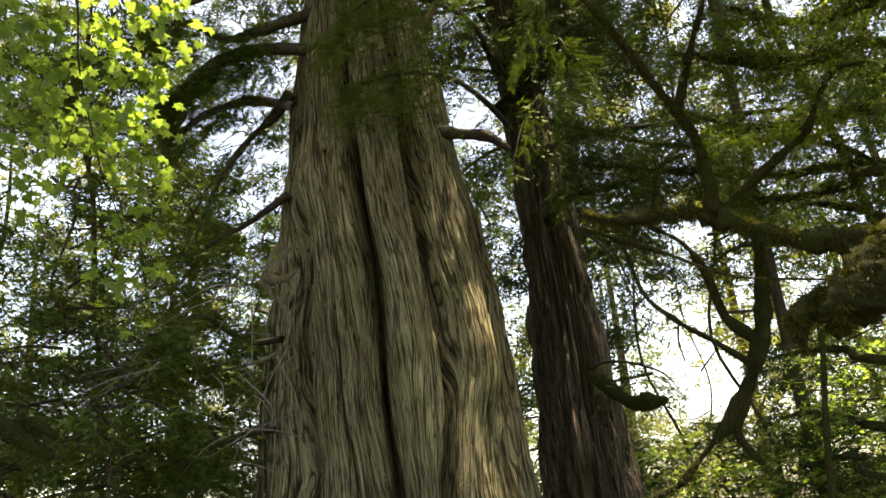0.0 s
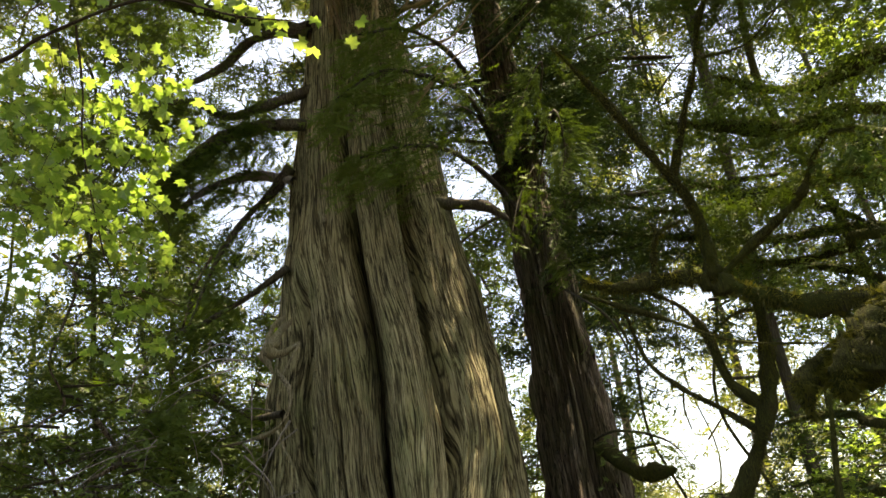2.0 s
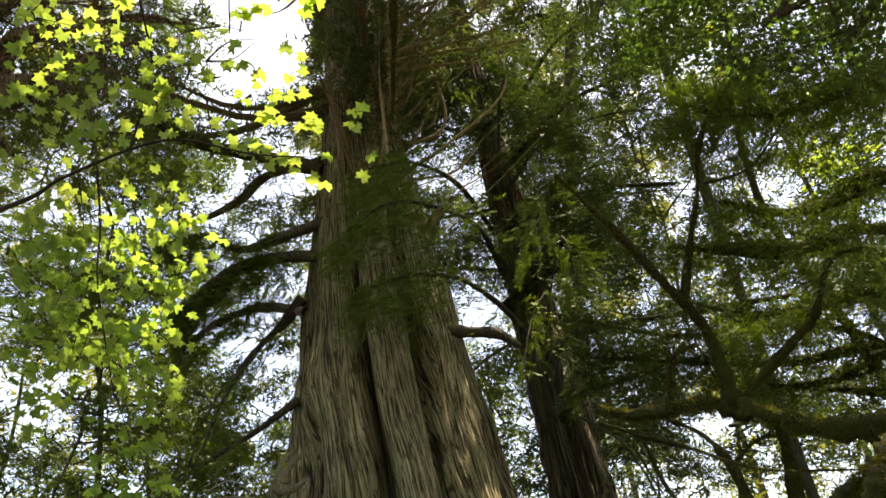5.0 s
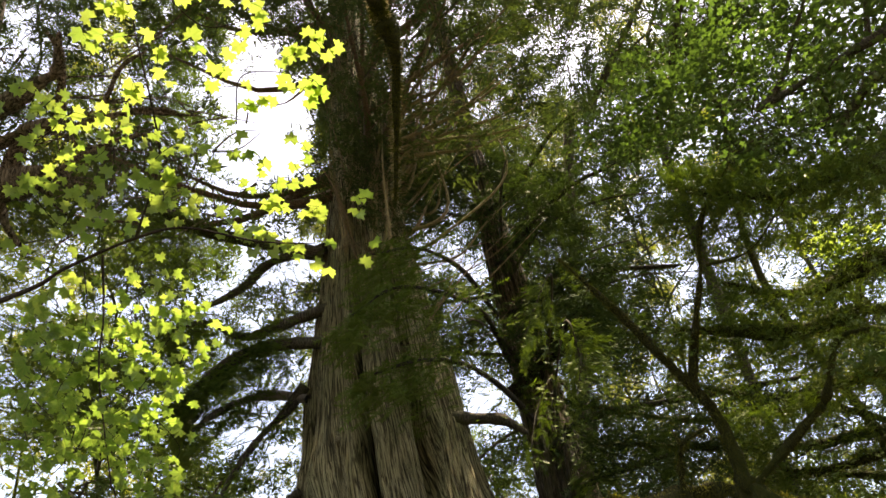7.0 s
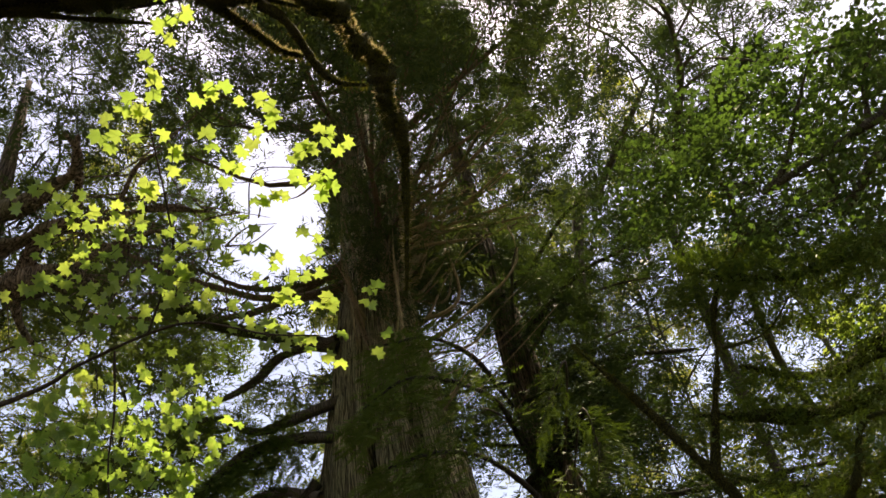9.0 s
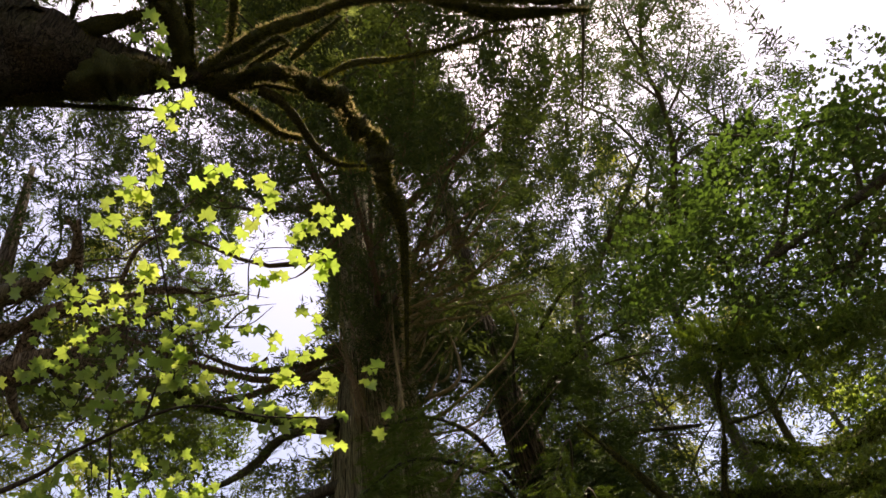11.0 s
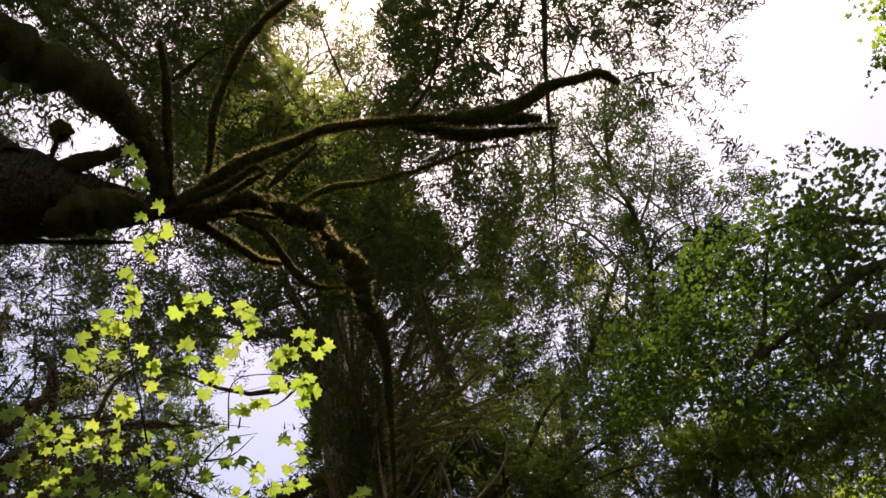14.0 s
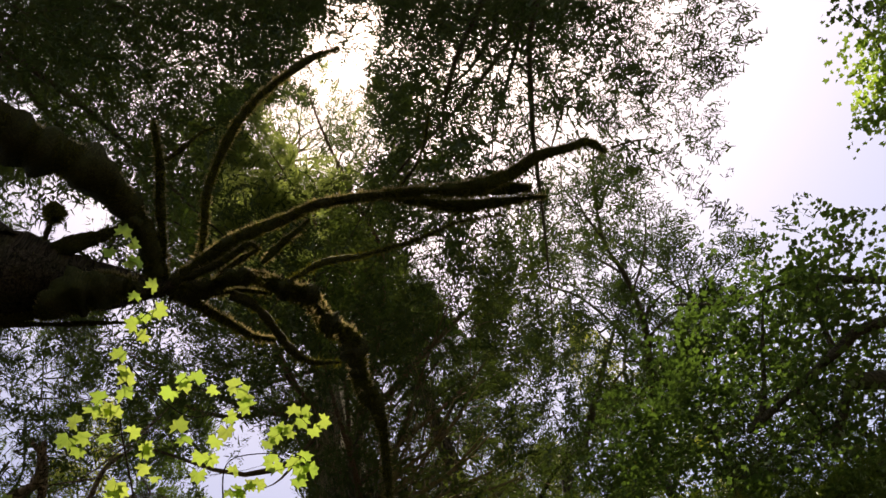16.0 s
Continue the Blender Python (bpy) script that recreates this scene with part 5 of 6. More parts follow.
for pts, px, count in NEAR_BOUGHS:
    ob = mossy_limb(near_hem, pts, px, 9.4, moss=120)
    line = spline(pts, 6)
    p, ax, sz = bough_sprigs(line[5:], 0.95, g_near, int(count * 1.5), 0.19, 0.7)
    np_.append(p), na_.append(ax), ns_.append(sz)
foliage("crown", np.vstack(np_), np.vstack(na_), np.concatenate(ns_), NEEDLE_GREEN, near_hem, g_near, templates=LACE + FINE)


# ---- a second hemlock, whose boughs lie in layers behind the crooked maple ----
layered = thing("layered_hemlock", (8.7, 8.1, 0), "hemlock with layered spreading boughs of dark green foliage", "tree")
limb(layered, [(8.7, 8.1, -0.3), (8.7, 8.1, 3), (8.6, 8.1, 6), (8.6, 8.1, 8.5)], [0.3, 0.24, 0.16, 0.04], DARK_BARK, "trunk", 12, 8, 0.05)
LAYERS = [
    ([(8.6, 8.1, 5.2), (5.92, 8.13, 6.06), (5.64, 8.38, 6.31), (4.90, 8.76, 6.79), (4.18, 9.08, 7.18), (3.43, 9.43, 7.42)], [16, 15, 14, 11, 8, 3], 900),
    ([(8.6, 8.1, 4.8), (5.89, 8.30, 5.77), (5.63, 8.66, 5.94), (5.10, 9.13, 6.13), (4.33, 9.68, 6.31), (3.43, 10.19, 6.48), (1.92, 10.46, 7.16)], [12, 11, 10, 9, 7, 6, 2], 1400),
    ([(8.7, 8.1, 4.0), (5.67, 9.23, 5.45), (4.71, 9.81, 5.69), (3.85, 10.2, 5.99), (3.00, 10.48, 6.32), (2.08, 10.7, 6.61)], [11, 10, 9, 7, 5, 2], 1300),
    ([(8.7, 8.1, 3.4), (5.79, 8.75, 4.89), (5.24, 9.11, 5.62), (4.66, 9.48, 6.15), (3.97, 9.85, 6.63), (3.26, 10.11, 7.17)], [9, 8, 7, 6, 5, 2], 900),
    ([(8.7, 8.1, 2.6), (5.71, 8.97, 4.41), (5.30, 9.44, 4.96), (4.74, 9.98, 5.36), (4.19, 10.51, 5.59)], [9, 8, 7, 5, 2], 800),
    ([(8.70, 8.10, 3.20), (5.43, 9.23, 4.11), (4.96, 9.61, 4.52), (4.45, 10.00, 4.80), (3.99, 10.38, 4.92), (3.67, 10.76, 4.75)], [8, 7, 6, 5, 4, 2], 420),
    ([(8.70, 8.10, 2.00), (5.03, 9.12, 2.95), (4.74, 9.61, 3.23), (4.42, 10.10, 3.37), (4.08, 10.60, 3.37)], [8, 7, 6, 4, 2], 420),
    ([(8.70, 8.10, 1.20), (4.93, 9.25, 2.21), (4.70, 9.72, 2.43), (4.40, 10.21, 2.60), (4.15, 10.68, 2.62)], [8, 7, 5, 4, 2], 420),
    ([(8.70, 8.10, 0.90), (4.58, 8.89, 1.68), (4.49, 9.30, 1.93), (4.33, 9.74, 2.01), (4.09, 10.21, 1.95)], [7, 6, 5, 4, 2], 380),
]
lp, la, lz = [], [], []
for pts, px, count in LAYERS:
    mossy_limb(layered, pts, px, 11.5, moss=60, knots=0.2)
    p, ax, sz = bough_sprigs(spline(pts, 6)[4:], 0.9, g_near, count, 0.19, 0.5)
    lp.append(p), la.append(ax), lz.append(sz)
foliage("crown", np.vstack(lp), np.vstack(la), np.concatenate(lz), NEEDLE, layered, g_near, openings=False, templates=LACE + FINE)


# ---- maple leaves ----
def maple_leaf(g, lobes=7, fine=True):
    """A palmate leaf one unit across: pointed lobes round the leaf base, gently folded."""
    out = []
    n = lobes
    for i in range(n):
        a = radians(-125 + 250 * i / (n - 1))
        ln = (0.60 - 0.20 * abs(i - (n - 1) / 2) / ((n - 1) / 2)) * g.uniform(0.92, 1.08)
        if fine:
            out.append((a - 0.13, ln * 0.85))
        out.append((a, ln))
        if fine:
            out.append((a + 0.13, ln * 0.85))
        if i < n - 1:
            out.append((a + radians(125 / (n - 1)), ln * 0.70))
    pts = [(0.0, 0.0, 0.0)] + [(r * math.cos(a) + 0.02, r * math.sin(a), -0.35 * r * r - 0.12 * r * abs(math.sin(2 * a)) + g.uniform(-0.02, 0.02)) for a, r in out]
    tri = [(pts[0], pts[k], pts[k + 1]) for k in range(1, len(pts) - 1)]
    return np.array(tri)


def leaf_mesh(name, tri, mat):
    pts = [tuple(np.round(q, 5)) for q in tri.reshape(-1, 3)]
    uniq = list(dict.fromkeys(pts))
    idx = {q: k for k, q in enumerate(uniq)}
    return mesh_from(name, np.array(uniq), np.array([idx[q] for q in pts]).reshape(-1, 3), mat, True)


g_leaf = np.random.default_rng(12)
vine = thing("vine_maple", (-3.6, 1.9, 0), "slender vine maple with bright yellow-green star-shaped leaves", "tree")
STEMS = [
    ([(-3.6, 1.9, -0.1), (-3.5, 2.0, 1.5), (-3.2, 2.3, 3.2), (-2.14, 3.05, 4.30), (-1.81, 3.01, 4.42), (-1.44, 2.96, 4.51), (-1.17, 2.94, 4.51), (-0.83, 3.01, 4.41), (-0.53, 3.09, 4.40)], [0.03, 0.028, 0.022, 0.012, 0.01, 0.009, 0.007, 0.005, 0.002]),
    ([(-1.44, 2.96, 4.51), (-1.24, 2.67, 4.73), (-1.19, 2.42, 4.82), (-1.16, 2.15, 4.89), (-1.14, 1.99, 4.94), (-1.06, 1.70, 5.00)], [0.007, 0.006, 0.005, 0.004, 0.003, 0.002]),
]
STEMS += [
    ([(-1.60, 2.96, 4.43), (-1.64, 3.16, 4.19), (-1.69, 3.31, 3.95), (-1.68, 3.59, 3.50), (-1.67, 3.62, 3.46), (-1.61, 3.77, 3.20)], [0.006, 0.006, 0.005, 0.004, 0.003, 0.002]),
    ([(-1.06, 1.70, 5.00), (-0.88, 1.57, 5.06), (-0.83, 1.40, 5.15)], [0.003, 0.002, 0.001]),
    ([(-0.82, 2.57, 4.82), (-0.74, 2.34, 4.88), (-0.55, 2.30, 4.83), (-0.36, 2.31, 4.72)], [0.004, 0.003, 0.003, 0.001]),
]
STEMS += [
    ([(-1.07, 1.73, 5.05), (-0.87, 2.03, 4.93), (-0.70, 2.08, 4.95), (-0.55, 2.05, 4.99)], [0.003, 0.003, 0.002, 0.001]),
]
for pts, rad in STEMS:
    limb(vine, pts, rad, TWIG, "stem", 6, 6, 0.08)
# twigs that carry leaves, with the number of leaves
TWIGS = [
    ([(-1.82, 2.24, 4.92), (-1.68, 2.39, 4.89), (-1.47, 2.49, 4.92), (-1.23, 2.55, 4.83), (-1.12, 2.64, 4.80)], 14),
    ([(-1.95, 2.60, 4.57), (-1.75, 2.63, 4.66), (-1.52, 2.76, 4.68), (-1.26, 2.91, 4.65)], 14),
    ([(-1.27, 2.55, 4.69), (-1.27, 2.66, 4.59), (-1.11, 2.75, 4.57), (-1.04, 2.90, 4.46)], 8),
    ([(-0.98, 2.97, 4.55), (-0.88, 3.07, 4.48), (-0.72, 3.14, 4.45), (-0.55, 3.20, 4.42), (-0.30, 3.20, 4.46)], 13),
    ([(-1.43, 3.05, 4.43), (-1.47, 3.11, 4.34), (-1.32, 3.18, 4.33), (-1.26, 3.27, 4.27), (-1.28, 3.35, 4.15)], 12),
]
TWIGS += [
    ([(-1.88, 2.71, 4.66), (-1.79, 2.86, 4.58), (-1.70, 2.81, 4.68), (-1.53, 2.90, 4.68)], 10),
    ([(-2.10, 3.12, 4.25), (-1.96, 3.30, 4.13), (-2.05, 3.38, 3.96), (-2.13, 3.44, 3.78)], 13),
    ([(-1.73, 3.05, 4.42), (-1.75, 3.20, 4.24), (-1.83, 3.30, 4.04), (-1.92, 3.36, 3.89)], 12),
    ([(-1.62, 3.14, 4.22), (-1.51, 3.19, 4.22), (-1.58, 3.29, 4.06), (-1.50, 3.36, 4.02)], 10),
    ([(-1.42, 3.39, 4.02), (-1.57, 3.44, 3.84), (-1.69, 3.45, 3.75), (-1.65, 3.51, 3.68)], 10),
]
TWIGS += [
    ([(-1.32, 3.48, 4.13), (-1.42, 3.56, 3.95), (-1.54, 3.63, 3.77), (-1.48, 3.75, 3.60)], 10),
    ([(-2.00, 3.25, 4.16), (-1.93, 3.37, 4.07), (-1.85, 3.45, 4.02), (-1.99, 3.45, 3.90)], 11),
    ([(-1.55, 3.26, 4.28), (-1.53, 3.42, 4.10), (-1.40, 3.52, 4.03), (-1.51, 3.55, 3.91)], 11),
    ([(-1.66, 3.37, 3.90), (-1.57, 3.46, 3.83), (-1.68, 3.46, 3.74), (-1.58, 3.50, 3.75), (-1.66, 3.51, 3.67)], 9),
    ([(-2.10, 3.46, 3.78), (-2.07, 3.58, 3.61), (-2.15, 3.61, 3.48)], 9),
]
TWIGS += [
    ([(-1.85, 3.48, 3.76), (-1.91, 3.56, 3.58), (-1.80, 3.64, 3.54), (-1.67, 3.68, 3.58)], 10),
    ([(-1.56, 3.76, 3.74), (-1.64, 3.83, 3.55), (-1.48, 3.89, 3.56), (-1.72, 3.88, 3.38)], 10),
    ([(-1.77, 3.82, 3.17), (-1.69, 3.91, 3.06), (-1.58, 3.95, 3.07), (-1.73, 3.92, 2.96)], 9),
    ([(-1.29, 3.35, 4.31), (-1.29, 3.42, 4.23), (-1.21, 3.46, 4.21)], 5),
    ([(-2.05, 3.25, 4.30), (-1.95, 3.31, 4.30), (-1.82, 3.42, 4.26), (-1.77, 3.51, 4.18)], 12),
]
TWIGS += [
    ([(-2.18, 3.45, 4.12), (-2.08, 3.55, 4.07), (-2.01, 3.67, 3.95), (-2.16, 3.68, 3.81)], 12),
    ([(-1.82, 3.53, 3.92), (-1.88, 3.61, 3.74), (-2.06, 3.63, 3.54), (-2.17, 3.64, 3.40)], 10),
    ([(-1.58, 3.66, 3.90), (-1.49, 3.74, 3.83), (-1.43, 3.82, 3.72), (-1.55, 3.84, 3.61)], 10),
    ([(-1.76, 3.77, 3.31), (-1.61, 3.86, 3.26), (-1.55, 3.94, 3.12), (-1.73, 3.88, 3.09)], 9),
    ([(-2.08, 3.00, 4.56), (-1.93, 3.13, 4.53), (-2.02, 3.21, 4.37), (-2.16, 3.26, 4.21)], 12),
]
TWIGS += [
    ([(-2.24, 3.40, 4.14), (-2.12, 3.58, 3.99), (-2.01, 3.73, 3.85), (-2.17, 3.76, 3.66)], 14),
    ([(-1.48, 3.31, 4.27), (-1.39, 3.42, 4.18), (-1.57, 3.46, 4.02), (-1.49, 3.62, 3.83)], 9),
    ([(-1.72, 2.33, 4.91), (-1.68, 2.44, 4.86), (-1.79, 2.48, 4.76), (-1.65, 2.60, 4.74)], 8),
]
# twigs in the sun, with a leaf at every joint
SUNNY_TWIGS = [
    [(-0.85, 1.45, 5.12), (-0.93, 1.47, 5.09), (-0.85, 1.54, 5.08), (-0.90, 1.55, 5.06), (-0.95, 1.58, 5.04), (-0.92, 1.63, 5.02)],
    [(-0.91, 1.19, 5.20), (-0.98, 1.24, 5.17), (-0.88, 1.24, 5.19), (-0.92, 1.31, 5.16), (-0.89, 1.33, 5.16)],
    [(-1.05, 1.68, 4.96), (-1.03, 1.73, 4.94), (-1.04, 1.78, 4.91), (-1.06, 1.83, 4.87), (-1.12, 1.89, 4.83), (-1.13, 1.86, 4.84), (-1.15, 1.81, 4.86), (-1.20, 1.84, 4.82)],
    [(-1.17, 1.98, 4.81), (-1.08, 2.00, 4.83), (-1.25, 1.95, 4.80), (-1.28, 1.88, 4.83), (-1.32, 1.92, 4.79), (-1.29, 1.97, 4.77)],
]
SUNNY_TWIGS += [
    [(-0.84, 1.94, 4.99), (-0.89, 1.93, 4.99), (-0.82, 1.90, 5.02), (-0.78, 1.92, 5.02)],
    [(-0.70, 1.99, 5.00), (-0.61, 2.01, 5.01), (-0.56, 2.05, 4.99), (-0.57, 2.10, 4.95), (-0.67, 2.11, 4.93), (-0.69, 2.16, 4.90), (-0.74, 2.18, 4.87)],
    [(-0.90, 2.08, 4.89), (-0.88, 2.14, 4.86), (-0.82, 2.21, 4.83), (-0.79, 2.24, 4.82), (-0.85, 2.27, 4.78)],
    [(-1.05, 2.09, 4.85), (-1.06, 2.11, 4.83), (-1.09, 2.17, 4.78), (-1.18, 2.20, 4.72), (-1.21, 2.22, 4.70), (-1.19, 2.18, 4.74)],
]
SUNNY_TWIGS += [
    [(-0.25, 2.25, 4.90), (-0.30, 2.20, 4.93), (-0.30, 2.27, 4.88), (-0.34, 2.22, 4.91), (-0.37, 2.19, 4.93), (-0.43, 2.22, 4.90), (-0.40, 2.25, 4.88), (-0.46, 2.25, 4.88), (-0.52, 2.26, 4.86)],
    [(-0.51, 2.38, 4.78), (-0.43, 2.38, 4.79), (-0.38, 2.36, 4.81), (-0.36, 2.42, 4.76), (-0.42, 2.43, 4.75), (-0.39, 2.40, 4.78)],
    [(-1.05, 2.29, 4.84), (-0.72, 2.38, 4.86), (-0.53, 2.40, 4.88)],
    [(-0.85, 2.75, 5.18), (-0.81, 2.75, 5.20), (-0.78, 2.76, 5.19), (-0.74, 2.76, 5.20), (-0.70, 2.76, 5.21), (-0.75, 2.74, 5.22)],
]
SUNNY_TWIGS += [
    [(-1.18, 2.44, 4.68), (-1.08, 2.52, 4.65), (-1.13, 2.51, 4.64), (-1.22, 2.54, 4.57), (-1.25, 2.60, 4.51)],
    [(-0.86, 2.55, 4.82), (-0.95, 2.55, 4.80), (-0.98, 2.63, 4.73), (-0.86, 2.67, 4.73), (-0.81, 2.63, 4.78), (-0.98, 2.69, 4.67)],
    [(-0.57, 2.69, 4.77), (-0.51, 2.72, 4.76), (-0.51, 2.77, 4.72), (-0.57, 2.78, 4.69), (-0.53, 2.85, 4.64), (-0.60, 2.85, 4.63), (-0.67, 2.83, 4.63), (-0.68, 2.88, 4.58)],
    [(-0.76, 2.89, 4.55), (-0.71, 2.93, 4.53), (-0.64, 2.93, 4.54), (-0.49, 2.96, 4.54), (-0.56, 2.98, 4.51), (-0.50, 3.00, 4.50)],
]
SUNNY_TWIGS += [
    [(-0.23, 2.97, 4.56), (-0.29, 2.97, 4.55), (-0.32, 3.01, 4.51)],
    [(-0.76, 2.73, 4.77), (-0.73, 2.79, 4.72), (-0.81, 2.74, 4.75), (-0.76, 2.81, 4.70), (-0.82, 2.86, 4.63), (-0.86, 2.82, 4.66)],
    [(-1.24, 2.78, 4.64), (-1.18, 2.77, 4.67), (-1.26, 2.81, 4.60), (-1.15, 2.88, 4.58), (-1.09, 2.85, 4.63)],
    [(-1.64, 2.29, 4.85), (-1.70, 2.30, 4.81), (-1.72, 2.22, 4.86), (-1.75, 2.20, 4.85)],
]
SUNNY_TWIGS += [
    [(-1.67, 2.44, 4.86), (-1.59, 2.42, 4.91), (-1.47, 2.51, 4.90), (-1.46, 2.58, 4.85), (-1.57, 2.62, 4.77), (-1.66, 2.55, 4.78)],
]
LEAF_SHAPES = [maple_leaf(g_leaf) for _ in range(6)]
LEAVES = [leaf_mesh("leaf", q, VINE_LEAF) for q in LEAF_SHAPES]
vine_leaves = []


def leaf_place(at, lean, spread, size):
    """A leaf turned any way on its stalk and drooping away from the clearing by lean."""
    tilt = Euler((g_leaf.normal(lean, spread), g_leaf.normal(0, spread), 0)).to_matrix() @ Euler((0, 0, g_leaf.uniform(0, 6.28))).to_matrix()
    return Matrix.LocRotScale(at, tilt, (size, size, size))


base = np.array(vine.location)
for pts in SUNNY_TWIGS:
    limb(vine, pts, [0.002, 0.0016, 0.001], TWIG, "twig", 4, 4, 0.05)
    for q in pts:
        sz = 0.097 * g_leaf.uniform(0.8, 1.15)
        place = leaf_place(Vector(q) - vine.location, -0.2, 0.26, sz)
        vine_leaves.append((place, int(g_leaf.integers(0, 6))))
for pts, count in TWIGS:
    many = count * 2.0
    limb(vine, pts, [0.0025, 0.002, 0.001], TWIG, "twig", 4, 4, 0.05)
    line = spline(pts, 8)
    for k in range(int(many)):
        q = line[min(int((k + g_leaf.random()) / many * len(line)), len(line) - 1)]
        at = q + g_leaf.normal(0, 0.075, 3) + np.array([0, 0, -0.02])
        sz = (0.082 if np.linalg.norm(q[:2]) < 3.0 else 0.09) * g_leaf.uniform(0.72, 1.15)
        place = leaf_place(Vector(at - base), -0.6, 0.34, sz)
        vine_leaves.append((place, int(g_leaf.integers(0, 6))))
# the highest leaves one by one, the rest as one mass
vine_leaves.sort(key=lambda q: -q[0].translation.z)
for place, kind in vine_leaves[:300]:
    part("leaf", LEAVES[kind], vine).matrix_basis = place
pieces = []
for place, kind in vine_leaves[300:]:
    m = np.array(place)
    pieces.append((LEAF_SHAPES[kind].reshape(-1, 3) @ m[:3, :3].T + m[:3, 3], np.arange(LEAF_SHAPES[kind].size // 3).reshape(-1, 3)))
v, f = joined(pieces)
tagged(part("foliage", mesh_from("foliage", v, f, VINE_LEAF), vine), kind="stuff")


def maple_spray(tree, clumps, mat, size, g, name="crown", openings=True):
    """Many small maple leaves in flat tiers round the given centres."""
    tmpl = [maple_leaf(g, 5, False) for _ in range(4)]
    vs = []
    for c, rad, n in clumps:
        twig = g.normal(size=(max(4, n // 14), 3)) * np.array([rad, rad, rad * 0.5]) * 0.55
        d = twig[g.integers(0, len(twig), n)] + g.normal(size=(n, 3)) * np.array([0.13, 0.13, 0.05])
        p = np.asarray(c) + d
        p[:, 2] = np.round(p[:, 2] / 0.3) * 0.3 * 0.25 + p[:, 2] * 0.75
        p = p[kept(p, g, openings)]
        ax = g.normal(size=(len(p), 3)) * np.array([1, 1, 0.28])
        pick = g.integers(0, 4, len(p))
        sz = size * g.uniform(0.6, 1.2, len(p))
        for i, t in enumerate(tmpl):
            m = pick == i
            if m.any():
                vs.append(stamp(t, p[m] - np.asarray(tree.location), ax[m], 0.4, sz[m], g))
    v = np.vstack(vs)
    return tagged(part(name, mesh_from(name, v, np.arange(len(v)).reshape(-1, 3), mat), tree), kind="stuff")


# ---- the leafy maple at the edge of the clearing ----
leafy = thing("leafy_maple", (8.2, 4.6, 0), "broad maple with tiers of green leaves and dark crooked branches", "tree")
limb(leafy, [(8.2, 4.6, -0.3), (8.1, 4.7, 3), (7.8, 4.9, 6), (7.4, 5.2, 8.5)], [0.28, 0.22, 0.17, 0.1], LIMB_BARK, "trunk", 14, 8, 0.06)
DEAD_LIMBS = [
    ([(7.6, 5.0, 7.4), (5.67, 5.09, 8.08), (5.16, 5.43, 8.22), (4.69, 5.81, 8.25), (4.14, 6.21, 8.26)], [10, 9, 8, 7, 8]),
    ([(4.20, 6.18, 8.25), (4.39, 5.90, 8.38), (4.53, 5.47, 8.64), (4.81, 5.00, 9.07)], [7, 5, 4, 2]),
    ([(7.7, 4.9, 6.6), (5.54, 5.60, 7.75), (5.23, 5.67, 7.96), (4.98, 6.03, 7.84), (4.83, 6.24, 7.74)], [13, 12, 10, 11, 9]),
]
DEAD_LIMBS += [
    ([(4.69, 5.81, 8.25), (4.78, 6.13, 7.88), (4.45, 6.29, 7.98)], [4, 3, 2]),
    ([(5.16, 5.43, 8.22), (5.26, 5.12, 8.68), (5.55, 4.69, 9.04)], [5, 4, 2]),
    ([(7.4, 5.2, 8.3), (5.76, 4.95, 8.85), (5.32, 5.05, 9.25), (4.77, 5.38, 9.66), (4.17, 5.51, 10.16)], [8, 7, 5, 4, 2]),
]
for pts, px in DEAD_LIMBS:
    limb(leafy, pts, [q * 10 / 1400 for q in px], LIMB_BARK, "limb", 7, 6)
g_mp = np.random.default_rng(61)
LEAFY = [
    ((5.52, 4.92, 8.91), 0.9, 420),
    ((5.07, 5.25, 9.29), 0.9, 420),
    ((4.53, 5.70, 9.58), 0.9, 380),
    ((5.03, 5.53, 8.54), 0.9, 380),
    ((5.34, 5.40, 8.10), 0.8, 350),
    ((4.51, 6.04, 8.77), 0.9, 420),
    ((3.96, 6.27, 9.45), 0.9, 400),
    ((3.82, 6.83, 8.75), 0.9, 420),
    ((4.31, 6.40, 7.96), 0.9, 420),
    ((4.82, 6.17, 7.50), 0.8, 380),
    ((3.56, 6.94, 9.35), 0.8, 300),
    ((4.10, 6.41, 8.98), 0.9, 380),
]
LEAFY += [
    ((3.48, 6.73, 9.58), 0.7, 220),
    ((4.65, 6.07, 8.04), 0.9, 350),
    ((5.66, 4.96, 8.49), 0.9, 350),
    ((5.99, 1.94, 9.36), 0.5, 110),
    ((6.26, 1.74, 9.20), 0.6, 160),
    ((4.12, 6.74, 5.01), 0.35, 60),
    ((3.95, 6.86, 4.97), 0.2, 26),
    ((2.97, 7.22, 9.35), 0.6, 200),
]
maple_spray(leafy, [(c, w, int(n * 1.7)) for c, w, n in LEAFY], MAPLE_LEAF, 0.092, g_mp)
maple_spray(leafy, [((4.35, 6.88, 6.70), 0.35, 110), ((4.62, 6.74, 6.64), 0.3, 80)], VINE_LEAF, 0.11, g_mp, "leaf_spray")
limb(leafy, [(7.4, 5.2, 8.3), (6.9, 4.0, 8.9), (6.35, 2.9, 9.05), (6.25, 2.3, 9.2), (6.0, 1.95, 9.4)], [0.05, 0.04, 0.02, 0.012, 0.006], LIMB_BARK, "limb", 7, 6)
maple_spray(leafy, [((6.24, 2.72, 9.02), 0.28, 300), ((6.25, 2.35, 9.14), 0.3, 300), ((6.15, 3.01, 8.98), 0.2, 110)], VINE_LEAF, 0.085, g_mp, "leaf_spray", False)
